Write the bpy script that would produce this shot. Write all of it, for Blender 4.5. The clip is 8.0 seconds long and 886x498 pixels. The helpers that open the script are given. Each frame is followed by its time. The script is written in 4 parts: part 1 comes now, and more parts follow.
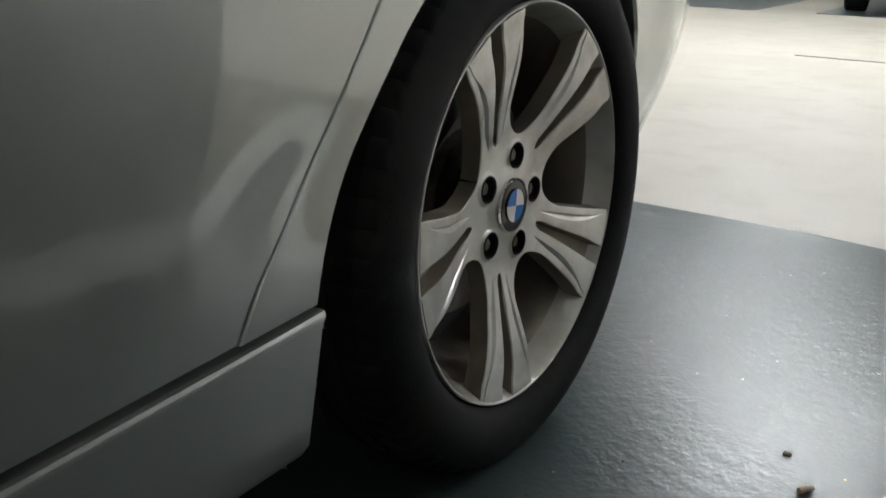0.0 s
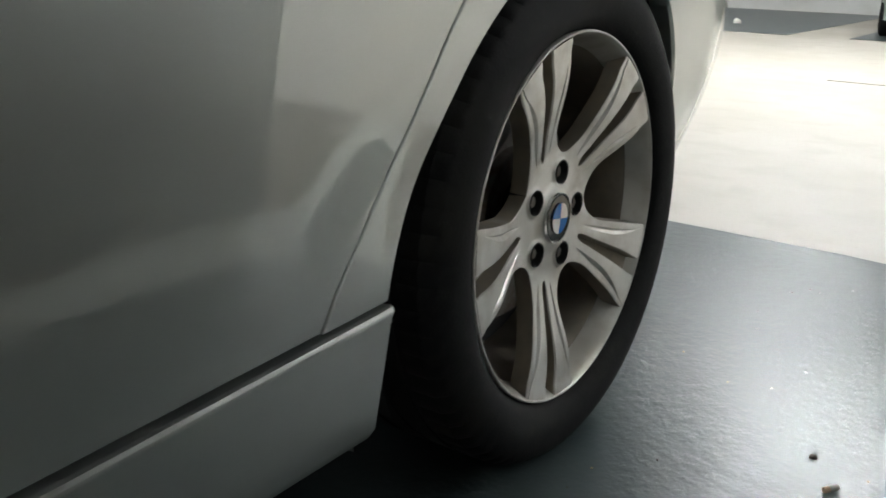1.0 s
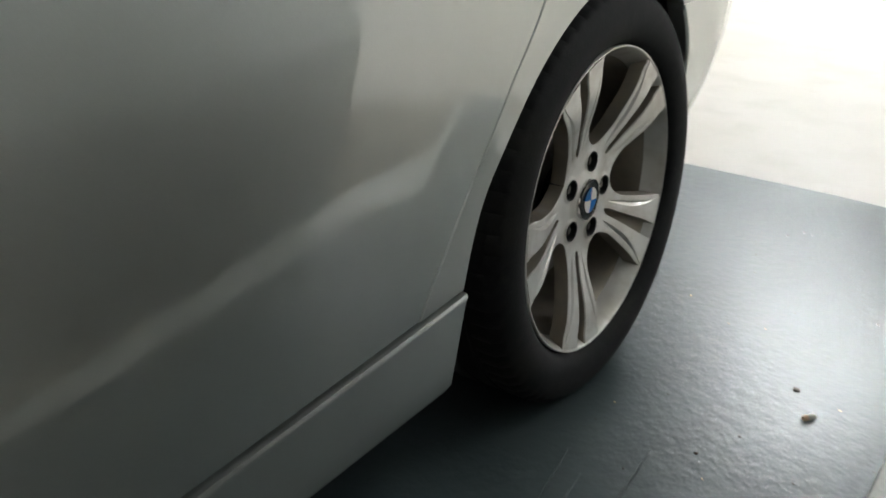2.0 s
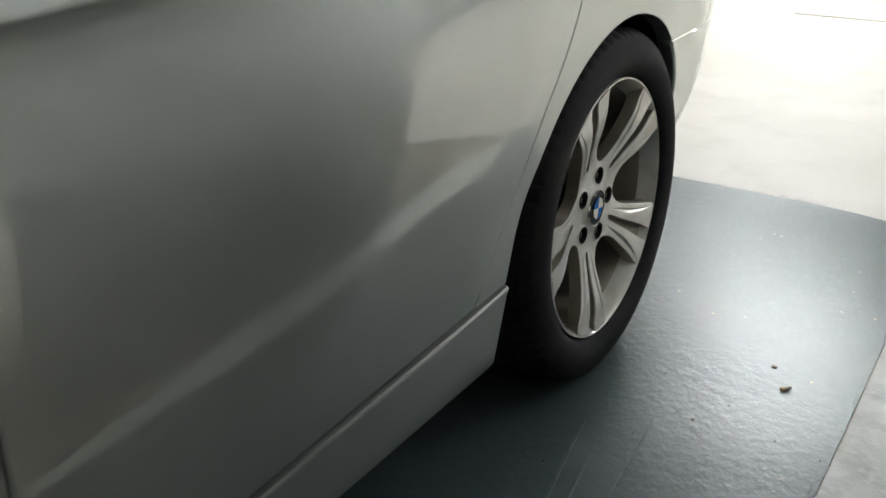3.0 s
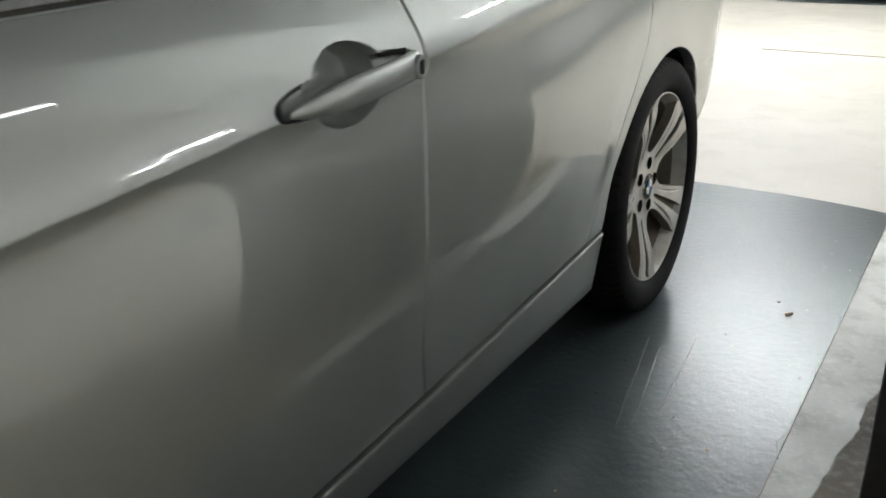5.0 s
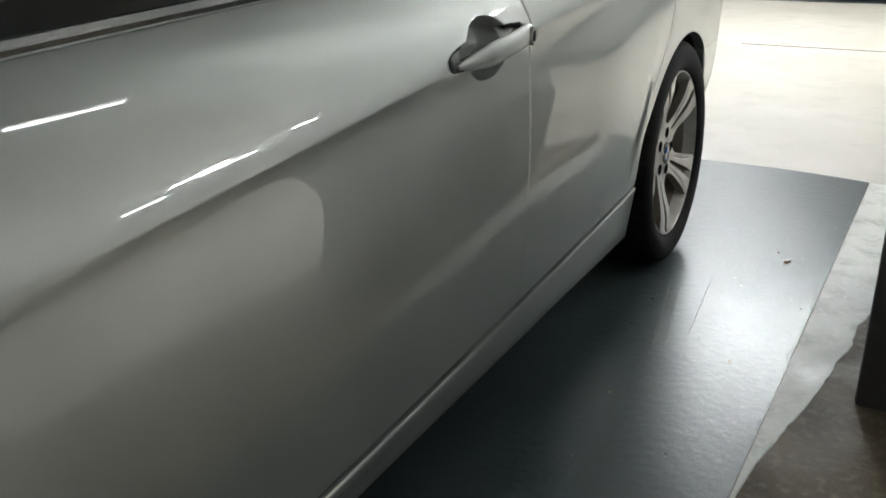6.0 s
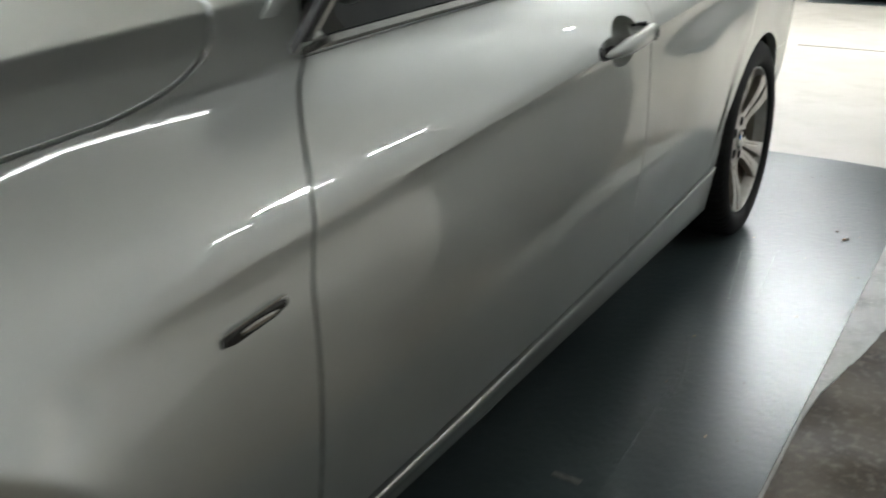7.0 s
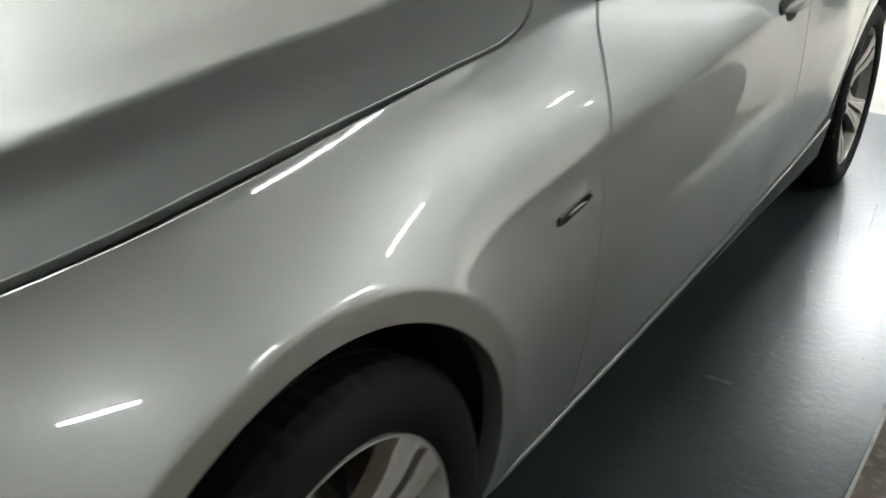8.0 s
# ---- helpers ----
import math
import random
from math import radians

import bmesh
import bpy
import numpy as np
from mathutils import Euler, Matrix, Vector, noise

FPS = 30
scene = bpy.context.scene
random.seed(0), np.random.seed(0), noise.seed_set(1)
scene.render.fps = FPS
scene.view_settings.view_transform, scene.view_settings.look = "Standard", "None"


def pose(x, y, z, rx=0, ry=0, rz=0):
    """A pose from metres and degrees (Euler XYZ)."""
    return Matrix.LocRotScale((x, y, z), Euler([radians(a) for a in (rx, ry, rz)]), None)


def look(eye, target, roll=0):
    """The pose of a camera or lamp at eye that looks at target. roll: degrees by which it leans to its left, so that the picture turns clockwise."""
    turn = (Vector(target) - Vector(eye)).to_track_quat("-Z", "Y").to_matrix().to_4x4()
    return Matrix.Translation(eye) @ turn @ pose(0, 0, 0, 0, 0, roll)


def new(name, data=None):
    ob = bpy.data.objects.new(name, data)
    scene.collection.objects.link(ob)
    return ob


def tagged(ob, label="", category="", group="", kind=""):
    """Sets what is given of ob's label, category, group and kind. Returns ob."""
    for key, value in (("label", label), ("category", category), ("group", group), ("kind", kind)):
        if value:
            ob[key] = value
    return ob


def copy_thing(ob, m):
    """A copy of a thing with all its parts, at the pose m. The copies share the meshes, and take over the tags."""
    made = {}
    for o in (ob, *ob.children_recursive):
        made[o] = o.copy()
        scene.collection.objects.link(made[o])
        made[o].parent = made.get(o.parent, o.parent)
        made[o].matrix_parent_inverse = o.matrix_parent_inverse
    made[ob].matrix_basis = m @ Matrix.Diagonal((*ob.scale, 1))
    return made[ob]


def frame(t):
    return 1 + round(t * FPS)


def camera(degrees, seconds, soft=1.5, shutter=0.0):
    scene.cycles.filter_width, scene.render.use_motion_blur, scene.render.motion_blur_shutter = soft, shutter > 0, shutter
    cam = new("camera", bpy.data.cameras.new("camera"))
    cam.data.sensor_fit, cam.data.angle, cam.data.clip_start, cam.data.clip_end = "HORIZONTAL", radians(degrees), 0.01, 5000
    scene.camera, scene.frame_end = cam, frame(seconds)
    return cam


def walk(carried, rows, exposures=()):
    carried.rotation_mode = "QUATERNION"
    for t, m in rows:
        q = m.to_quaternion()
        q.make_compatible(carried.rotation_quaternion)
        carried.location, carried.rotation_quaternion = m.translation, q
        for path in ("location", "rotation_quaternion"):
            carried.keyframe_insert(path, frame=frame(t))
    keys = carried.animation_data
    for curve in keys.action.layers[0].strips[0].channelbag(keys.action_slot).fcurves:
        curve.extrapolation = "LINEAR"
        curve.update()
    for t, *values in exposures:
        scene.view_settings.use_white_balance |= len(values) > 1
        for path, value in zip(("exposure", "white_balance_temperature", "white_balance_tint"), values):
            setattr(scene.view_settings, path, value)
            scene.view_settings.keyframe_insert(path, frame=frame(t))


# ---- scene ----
cam = camera(53.8, 8.0, 1.6, 0.5)
PATH = [
    (0, (0.429, -0.897, 0.629), (-0.6, 0.681, -0.043), 1.3),
    (0.5, (0.442, -0.935, 0.646), (-0.613, 0.635, -0.005), 2.1),
    (1, (0.454, -0.987, 0.643), (-0.636, 0.567, 0.013), 1.6),
    (1.5, (0.477, -1.053, 0.691), (-0.662, 0.448, 0.02), 0.9),
    (2, (0.494, -1.174, 0.831), (-0.551, 0.307, -0.014), 0.8),
    (2.2, (0.496, -1.225, 0.888), (-0.502, 0.26, -0.004), 0.8),
    (3.3, (0.58, -1.484, 0.931), (-0.433, 0.052, 0.146), 0.3),
    (3.5, (0.62, -1.527, 0.982), (-0.427, -0.002, 0.22), -0.6),
    (4, (0.554, -1.664, 0.993), (-0.514, -0.113, 0.321), -1.3),
    (4.5, (0.57, -1.885, 0.984), (-0.387, -0.298, 0.231), -0.6),
    (5, (0.597, -2.106, 0.991), (-0.364, -0.509, 0.266), -0.5),
    (5.2, (0.597, -2.179, 1.005), (-0.354, -0.58, 0.271), -0.0),
    (6.3, (0.587, -2.646, 0.999), (-0.307, -1.004, 0.288), -0.5),
    (6.5, (0.584, -2.718, 1.015), (-0.298, -1.069, 0.306), 0.2),
    (7, (0.602, -2.957, 1.048), (-0.376, -1.373, 0.317), 0.3),
    (7.5, (0.533, -3.179, 1.053), (-0.488, -1.646, 0.275), 0.6),
    (8, (0.46, -3.365, 1.073), (-0.494, -1.923, 0.285), 2.1),
]
walk(cam, [(t, look(eye, target, roll)) for t, eye, target, roll in PATH], exposures=[(0.0, 0.05), (0.5, 0.27), (1.5, 0.38), (2.0, 0.5), (3.5, 0.42), (5.0, 0.38), (6.5, 0.32), (7.5, 0.35), (8.0, 0.6)])

# ---- world, light and exposure ----
scene.view_settings.exposure = 0.12
world = bpy.data.worlds.new("world")
scene.world = world
world.use_nodes = True
world.node_tree.nodes["Background"].inputs[0].default_value = (0.02, 0.022, 0.022, 1)
world.node_tree.nodes["Background"].inputs[1].default_value = 0.3
TUBE_POWER = 780.0
CEIL = 2.8

# ---- materials ----


def material(name, base, rough=0.5, metal=0.0, spots=(), bump=0.0, bump_scale=200.0, rough_var=0.0, rough_scale=8.0, coat=0.0, coat_rough=0.03, spec=0.5, lumps=(0.0, 40.0)):
    """A Principled material. spots: (scale, low, high, colour, detail) noise stains laid over the base colour, in metres."""
    m = bpy.data.materials.new(name)
    m.use_nodes = True
    nt = m.node_tree
    n, l = nt.nodes, nt.links
    b = n["Principled BSDF"]
    b.inputs["Roughness"].default_value = rough
    b.inputs["Metallic"].default_value = metal
    b.inputs["Coat Weight"].default_value = coat
    b.inputs["Coat Roughness"].default_value = coat_rough
    b.inputs["Specular IOR Level"].default_value = spec
    co = n.new("ShaderNodeTexCoord").outputs["Object"]
    col = n.new("ShaderNodeRGB").outputs[0]
    col.default_value = (*base, 1)
    for scale, low, high, tint, detail in spots:
        t = n.new("ShaderNodeTexNoise")
        t.inputs["Scale"].default_value = scale
        t.inputs["Detail"].default_value = detail
        l.new(co, t.inputs["Vector"])
        r = n.new("ShaderNodeMapRange")
        r.inputs["From Min"].default_value = low
        r.inputs["From Max"].default_value = high
        l.new(t.outputs["Fac"], r.inputs["Value"])
        mix = n.new("ShaderNodeMix")
        mix.data_type = "RGBA"
        mix.inputs[7].default_value = (*tint, 1)
        l.new(r.outputs[0], mix.inputs[0])
        l.new(col, mix.inputs[6])
        col = mix.outputs[2]
    l.new(col, b.inputs["Base Color"])
    if rough_var:
        t = n.new("ShaderNodeTexNoise")
        t.inputs["Scale"].default_value = rough_scale
        t.inputs["Detail"].default_value = 2
        l.new(co, t.inputs["Vector"])
        r = n.new("ShaderNodeMapRange")
        r.inputs["From Min"].default_value = 0.25
        r.inputs["From Max"].default_value = 0.75
        r.inputs["To Min"].default_value = max(0.02, rough - rough_var)
        r.inputs["To Max"].default_value = min(1, rough + rough_var)
        l.new(t.outputs["Fac"], r.inputs["Value"])
        l.new(r.outputs[0], b.inputs["Roughness"])
    if bump:
        t = n.new("ShaderNodeTexNoise")
        t.inputs["Scale"].default_value = bump_scale
        t.inputs["Detail"].default_value = 2
        l.new(co, t.inputs["Vector"])
        u = n.new("ShaderNodeBump")
        u.inputs["Strength"].default_value = 1.0
        u.inputs["Distance"].default_value = bump
        l.new(t.outputs["Fac"], u.inputs["Height"])
        l.new(u.outputs[0], b.inputs["Normal"])
        if lumps[0]:
            t = n.new("ShaderNodeTexNoise")
            t.inputs["Scale"].default_value = lumps[1]
            t.inputs["Detail"].default_value = 1
            l.new(co, t.inputs["Vector"])
            w = n.new("ShaderNodeBump")
            w.inputs["Strength"].default_value = 1.0
            w.inputs["Distance"].default_value = lumps[0]
            l.new(t.outputs["Fac"], w.inputs["Height"])
            l.new(w.outputs[0], u.inputs["Normal"])
    return m


def glowing(name, colour, strength):
    m = bpy.data.materials.new(name)
    m.use_nodes = True
    b = m.node_tree.nodes["Principled BSDF"]
    b.inputs["Base Color"].default_value = (*colour, 1)
    b.inputs["Emission Color"].default_value = (*colour, 1)
    b.inputs["Emission Strength"].default_value = strength
    return m


PAINT = material("silver_paint", (0.57, 0.59, 0.562), 0.47, 0.90, [(900, 0.45, 0.7, (0.60, 0.62, 0.59), 1), (3, 0.4, 0.75, (0.52, 0.54, 0.514), 5)], coat=1.0, coat_rough=0.012)
PAINT.node_tree.nodes["Principled BSDF"].inputs["Coat IOR"].default_value = 2.4
ALLOY = material("alloy_silver", (0.70, 0.68, 0.645), 0.36, 0.45, [(25, 0.45, 0.8, (0.46, 0.42, 0.36), 6), (7, 0.5, 0.8, (0.50, 0.465, 0.41), 4)], rough_var=0.08, rough_scale=30, coat=0.7, coat_rough=0.08)
# brake dust, plus the shade inside the wheel put into a darker colour
ALLOY_IN = material("dusty_shaded_alloy", (0.24, 0.215, 0.18), 0.5, 0.5, [(40, 0.4, 0.7, (0.30, 0.26, 0.20), 6), (9, 0.45, 0.75, (0.12, 0.10, 0.08), 4)], rough_var=0.1, rough_scale=40)
RUBBER = material("tyre_rubber", (0.007, 0.007, 0.0075), 0.75, 0, [(60, 0.5, 0.8, (0.013, 0.0125, 0.012), 6), (9, 0.5, 0.75, (0.015, 0.014, 0.012), 6)], bump=0.0004, bump_scale=300, spec=0.2)
BLACK = material("black_plastic", (0.01, 0.01, 0.011), 0.55, 0, [(30, 0.5, 0.8, (0.022, 0.021, 0.02), 6)])
GLOSS_BLACK = material("gloss_black_trim", (0.006, 0.006, 0.007), 0.08, 0, coat=0.5)
CHROME = material("chrome", (0.72, 0.72, 0.70), 0.08, 1.0)
SATIN = material("satin_window_trim", (0.40, 0.395, 0.375), 0.24, 1.0, [(40, 0.45, 0.75, (0.34, 0.335, 0.32), 4)])
GLASS = material("tinted_glass", (0.006, 0.007, 0.008), 0.02, 0, spec=0.6)
STEEL = material("brake_steel", (0.16, 0.15, 0.14), 0.45, 0.9, [(60, 0.4, 0.7, (0.10, 0.075, 0.05), 5)])
BLUE = material("enamel_blue", (0.02, 0.16, 0.50), 0.2, 0, coat=0.6)
WHITE = material("enamel_white", (0.75, 0.75, 0.72), 0.2, 0, coat=0.6)
RED = material("tail_light_red", (0.45, 0.01, 0.012), 0.08, 0, coat=0.8)
LAMP_CLEAR = material("clear_lamp", (0.5, 0.5, 0.5), 0.06, 0.4, coat=0.8)
CONCRETE = material("pale_concrete", (0.43, 0.40, 0.35), 0.55, 0, [(0.9, 0.42, 0.72, (0.36, 0.33, 0.27), 8), (5, 0.5, 0.75, (0.37, 0.34, 0.285), 8), (120, 0.6, 0.85, (0.33, 0.30, 0.255), 4)])
DIRTY = material("stained_concrete", (0.15, 0.12, 0.08), 0.65, 0, [(5, 0.42, 0.62, (0.085, 0.068, 0.045), 9), (45, 0.5, 0.72, (0.22, 0.18, 0.13), 7)], bump=0.0012, bump_scale=120, rough_var=0.15, spec=0.25)
BAY = material("green_grey_floor_paint", (0.044, 0.059, 0.061), 0.28, 0, [(2.2, 0.35, 0.75, (0.060, 0.075, 0.076), 3), (260, 0.66, 0.8, (0.015, 0.02, 0.021), 3)], bump=0.0005, bump_scale=150, spec=0.13, lumps=(0.0008, 45.0))
STRIPE = material("worn_white_line", (0.50, 0.51, 0.46), 0.5, 0, [(9, 0.45, 0.66, (0.33, 0.335, 0.29), 9), (60, 0.5, 0.8, (0.58, 0.58, 0.53), 5)], bump=0.0008, bump_scale=150, rough_var=0.1)
PILLAR = material("pillar_paint", (0.62, 0.63, 0.61), 0.6, 0, [(4, 0.4, 0.7, (0.52, 0.53, 0.51), 8)], bump=0.0006, bump_scale=80)
GUARD = material("black_pillar_base", (0.026, 0.024, 0.025), 0.5, 0, [(12, 0.5, 0.8, (0.05, 0.047, 0.045), 8)], rough_var=0.1)
WALL = material("grey_garage_wall", (0.55, 0.55, 0.53), 0.8, 0, [(2, 0.4, 0.7, (0.46, 0.46, 0.44), 8)], bump=0.001, bump_scale=60)
CEILING = material("painted_soffit", (0.60, 0.60, 0.575), 0.85, 0, [(2, 0.4, 0.7, (0.52, 0.52, 0.495), 8)], bump=0.001, bump_scale=40)
WHITE_METAL = material("white_enamel_metal", (0.7, 0.7, 0.68), 0.4, 0, [(20, 0.5, 0.8, (0.6, 0.6, 0.58), 4)])
# colour of the unseen dark box added over the car
DARK_BOX = material("dull_dark_box", (0.045, 0.044, 0.042), 0.6, 0.2, [(3, 0.4, 0.7, (0.06, 0.06, 0.057), 5), (60, 0.5, 0.8, (0.05, 0.05, 0.05), 4)])
PAPER = material("filter_paper", (0.80, 0.54, 0.36), 0.8, 0, [(300, 0.45, 0.7, (0.84, 0.64, 0.47), 3)])
ASHPAPER = material("cigarette_paper", (0.75, 0.73, 0.68), 0.8, 0, [(300, 0.45, 0.7, (0.6, 0.57, 0.5), 3)])
JOINT = material("joint_sealant", (0.16, 0.15, 0.13), 0.7, 0, [(30, 0.4, 0.7, (0.24, 0.22, 0.19), 5)])
DIRTY_PAPER = material("dirty_grey_paper", (0.15, 0.15, 0.14), 0.8, 0, [(60, 0.4, 0.7, (0.08, 0.08, 0.075), 5)])
DEBRIS = material("dark_crumb", (0.03, 0.022, 0.016), 0.8, 0, [(400, 0.4, 0.7, (0.06, 0.045, 0.03), 3)])
LEAF = material("dry_scrap", (0.30, 0.22, 0.13), 0.8, 0, [(300, 0.4, 0.7, (0.42, 0.33, 0.2), 3)])
TUBE = glowing("fluorescent_tube", (0.93, 0.98, 1.0), TUBE_POWER)
TUBE_DIM = glowing("old_fluorescent_tube", (0.95, 0.98, 1.0), TUBE_POWER * 0.016)
TUBE_DULL = glowing("dull_fluorescent_tube", (0.95, 0.98, 1.0), TUBE_POWER * 0.2)
TUBE_WORN = glowing("worn_fluorescent_tube", (0.95, 0.98, 1.0), TUBE_POWER * 0.12)
TUBE_NEAR = glowing("brighter_fluorescent_tube", (0.95, 0.98, 1.0), TUBE_POWER * 0.16)
TUBE_FAR = glowing("far_fluorescent_tube", (0.95, 0.98, 1.0), TUBE_POWER * 0.2)
TUBE_MID = glowing("used_fluorescent_tube", (0.95, 0.98, 1.0), TUBE_POWER * 0.3)

# ---- mesh helpers ----


def part(name, bm, mat, parent=None, label="", smooth=True):
    """Links a bmesh as one mesh object, under a thing or a part if one is given."""
    me = bpy.data.meshes.new(name)
    bm.normal_update()
    bm.to_mesh(me)
    bm.free()
    me.materials.append(mat)
    if smooth:
        me.shade_smooth()
        me.set_sharp_from_angle(angle=radians(38))
    ob = new(name, me)
    if parent is not None:
        ob.parent = parent
        ob.matrix_parent_inverse = world_of(parent).inverted()
    if label:
        ob["label"] = label
    return ob


def world_of(ob):
    m = ob.matrix_basis.copy()
    while ob.parent is not None:
        m = ob.parent.matrix_basis @ ob.matrix_parent_inverse @ m
        ob = ob.parent
    return m


def spline(xs, ys):
    """A smooth monotone-friendly curve through points, as a function of x."""
    xs, ys = list(xs), list(ys)
    n = len(xs)
    d = [(ys[i + 1] - ys[i]) / (xs[i + 1] - xs[i]) for i in range(n - 1)]
    m = [d[0]] + [0 if d[i - 1] * d[i] <= 0 else 2 * d[i - 1] * d[i] / (d[i - 1] + d[i]) for i in range(1, n - 1)] + [d[-1]]

    def f(x):
        if x <= xs[0]:
            return ys[0] + m[0] * (x - xs[0])
        if x >= xs[-1]:
            return ys[-1] + m[-1] * (x - xs[-1])
        i = max(k for k in range(n - 1) if xs[k] <= x)
        h = xs[i + 1] - xs[i]
        t = (x - xs[i]) / h
        return ((1 + 2 * t) * (1 - t) ** 2 * ys[i] + t * (1 - t) ** 2 * h * m[i] + t * t * (3 - 2 * t) * ys[i + 1] + t * t * (t - 1) * h * m[i + 1])

    return f


def smooth(coefficients):
    """A polynomial along the car, counted from y = -1.3."""
    def f(y):
        v = 0.0
        for c in reversed(coefficients):
            v = v * (y + 1.3) + c
        return v

    return f


def step01(a, b, x):
    t = min(1, max(0, (x - a) / (b - a)))
    return t * t * (3 - 2 * t)


def spaced(a, b, step):
    n = max(2, int(math.ceil((b - a) / step)) + 1)
    return [a + (b - a) * i / (n - 1) for i in range(n)]


def sheet(us, vs, cuts, pos, outward, thick=0.014, roll=0.002, straight=False):
    """A curved panel: pos(u, v) over a grid, cut sharply where any of cuts(u, v) is below nought, its edges rolled in and turned back."""
    key = {}
    uv = []
    faces = []
    sidx = {}

    def vid(p):
        k = (round(p[0] * 2e5), round(p[1] * 2e5))
        if k not in key:
            key[k] = len(uv)
            uv.append(p)
        return key[k]

    for i in range(len(us) - 1):
        for j in range(len(vs) - 1):
            poly = [(us[i], vs[j]), (us[i + 1], vs[j]), (us[i + 1], vs[j + 1]), (us[i], vs[j + 1])]
            for c in cuts:
                vals = [sidx.setdefault((id(c), p), c(*p)) if (id(c), p) not in sidx else sidx[(id(c), p)] for p in poly]
                if min(vals) >= 0:
                    continue
                if max(vals) < 0:
                    poly = []
                    break
                out = []
                for a in range(len(poly)):
                    b = (a + 1) % len(poly)
                    if vals[a] >= 0:
                        out.append(poly[a])
                    if (vals[a] >= 0) != (vals[b] >= 0):
                        p, q, f, g = poly[a], poly[b], vals[a], vals[b]
                        if q < p:
                            p, q, f, g = q, p, g, f
                        s = f / (f - g)
                        for _ in range(2):
                            mid = (p[0] + (q[0] - p[0]) * s, p[1] + (q[1] - p[1]) * s)
                            h = c(*mid)
                            if abs(h) < 1e-6:
                                break
                            if (h >= 0) == (f >= 0):
                                p, f = mid, h
                            else:
                                q, g = mid, h
                            s = f / (f - g)
                        out.append((p[0] + (q[0] - p[0]) * s, p[1] + (q[1] - p[1]) * s))
                poly = out
                if len(poly) < 3:
                    poly = []
                    break
            if poly:
                ids = []
                for p in poly:
                    k = vid(p)
                    if not ids or ids[-1] != k:
                        ids.append(k)
                if ids[0] == ids[-1]:
                    ids.pop()
                if len(set(ids)) >= 3 and len(set(ids)) == len(ids):
                    faces.append(ids)
    e = 1e-4

    def normal(u, v):
        if straight:
            return outward.normalized()
        n = (pos(u + e, v) - pos(u - e, v)).cross(pos(u, v + e) - pos(u, v - e))
        n.normalize()
        return n if n.dot(outward) > 0 else -n

    u0, v0 = uv[len(uv) // 2]
    raw = (pos(u0 + e, v0) - pos(u0 - e, v0)).cross(pos(u0, v0 + e) - pos(u0, v0 - e))
    flip = raw.dot(outward) < 0
    bm = bmesh.new()
    verts = [bm.verts.new(pos(*p)) for p in uv]
    edges = {}
    for ids in faces:
        ring = [verts[k] for k in (reversed(ids) if flip else ids)]
        try:
            bm.faces.new(ring)
        except ValueError:
            continue
        for a in range(len(ids)):
            p, q = ids[a], ids[(a + 1) % len(ids)]
            edges[(p, q)] = edges.get((p, q), 0) + 1
    if thick:
        rim = [(p, q) for p, q in edges if (q, p) not in edges]
        dirs = {}
        for p, q in rim:
            du, dv = uv[q][0] - uv[p][0], uv[q][1] - uv[p][1]
            w = math.hypot(du, dv) or 1
            for k in (p, q):
                o = dirs.setdefault(k, [0, 0])
                o[0] += dv / w
                o[1] -= du / w
        a_ring, b_ring = {}, {}
        for k, (ou, ov) in dirs.items():
            w = math.hypot(ou, ov) or 1
            u, v = uv[k]
            n = normal(u, v)
            o = pos(u + ou / w * e, v + ov / w * e) - pos(u, v)
            o = (Vector((0, o.y, o.z)) if straight else o).normalized() * roll if o.length > 1e-9 else Vector()
            a_ring[k] = bm.verts.new(pos(u, v) + o - n * roll)
            b_ring[k] = bm.verts.new(pos(u, v) + o - n * thick)
        for p, q in rim:
            for s, t in ((lambda k: verts[k], lambda k: a_ring[k]), (lambda k: a_ring[k], lambda k: b_ring[k])):
                ring = [s(q), s(p), t(p), t(q)]
                try:
                    bm.faces.new(ring[::-1] if flip else ring)
                except ValueError:
                    pass
    return bm


def lathe(profile, segs=96, radial=None):
    """Turns (r, x) points round the x axis. radial(i, k, r): a radius that may vary with the segment i and the point k."""
    bm = bmesh.new()
    rows = []
    for i in range(segs):
        a = 2 * math.pi * i / segs
        rows.append([bm.verts.new((x, (radial(i, k, r) if radial else r) * math.cos(a), (radial(i, k, r) if radial else r) * math.sin(a))) for k, (r, x) in enumerate(profile)])
    for i in range(segs):
        p, q = rows[i], rows[(i + 1) % segs]
        for k in range(len(profile) - 1):
            bm.faces.new((p[k], q[k], q[k + 1], p[k + 1]))
    return bm


def box(x0, x1, y0, y1, z0, z1, bevel=0.0, segs=2):
    bm = bmesh.new()
    bmesh.ops.create_cube(bm, size=1, matrix=Matrix.Translation(((x0 + x1) / 2, (y0 + y1) / 2, (z0 + z1) / 2)) @ Matrix.Diagonal((x1 - x0, y1 - y0, z1 - z0, 1)))
    if bevel:
        bmesh.ops.bevel(bm, geom=bm.edges[:], offset=bevel, segments=segs, affect="EDGES", profile=0.6)
    return bm


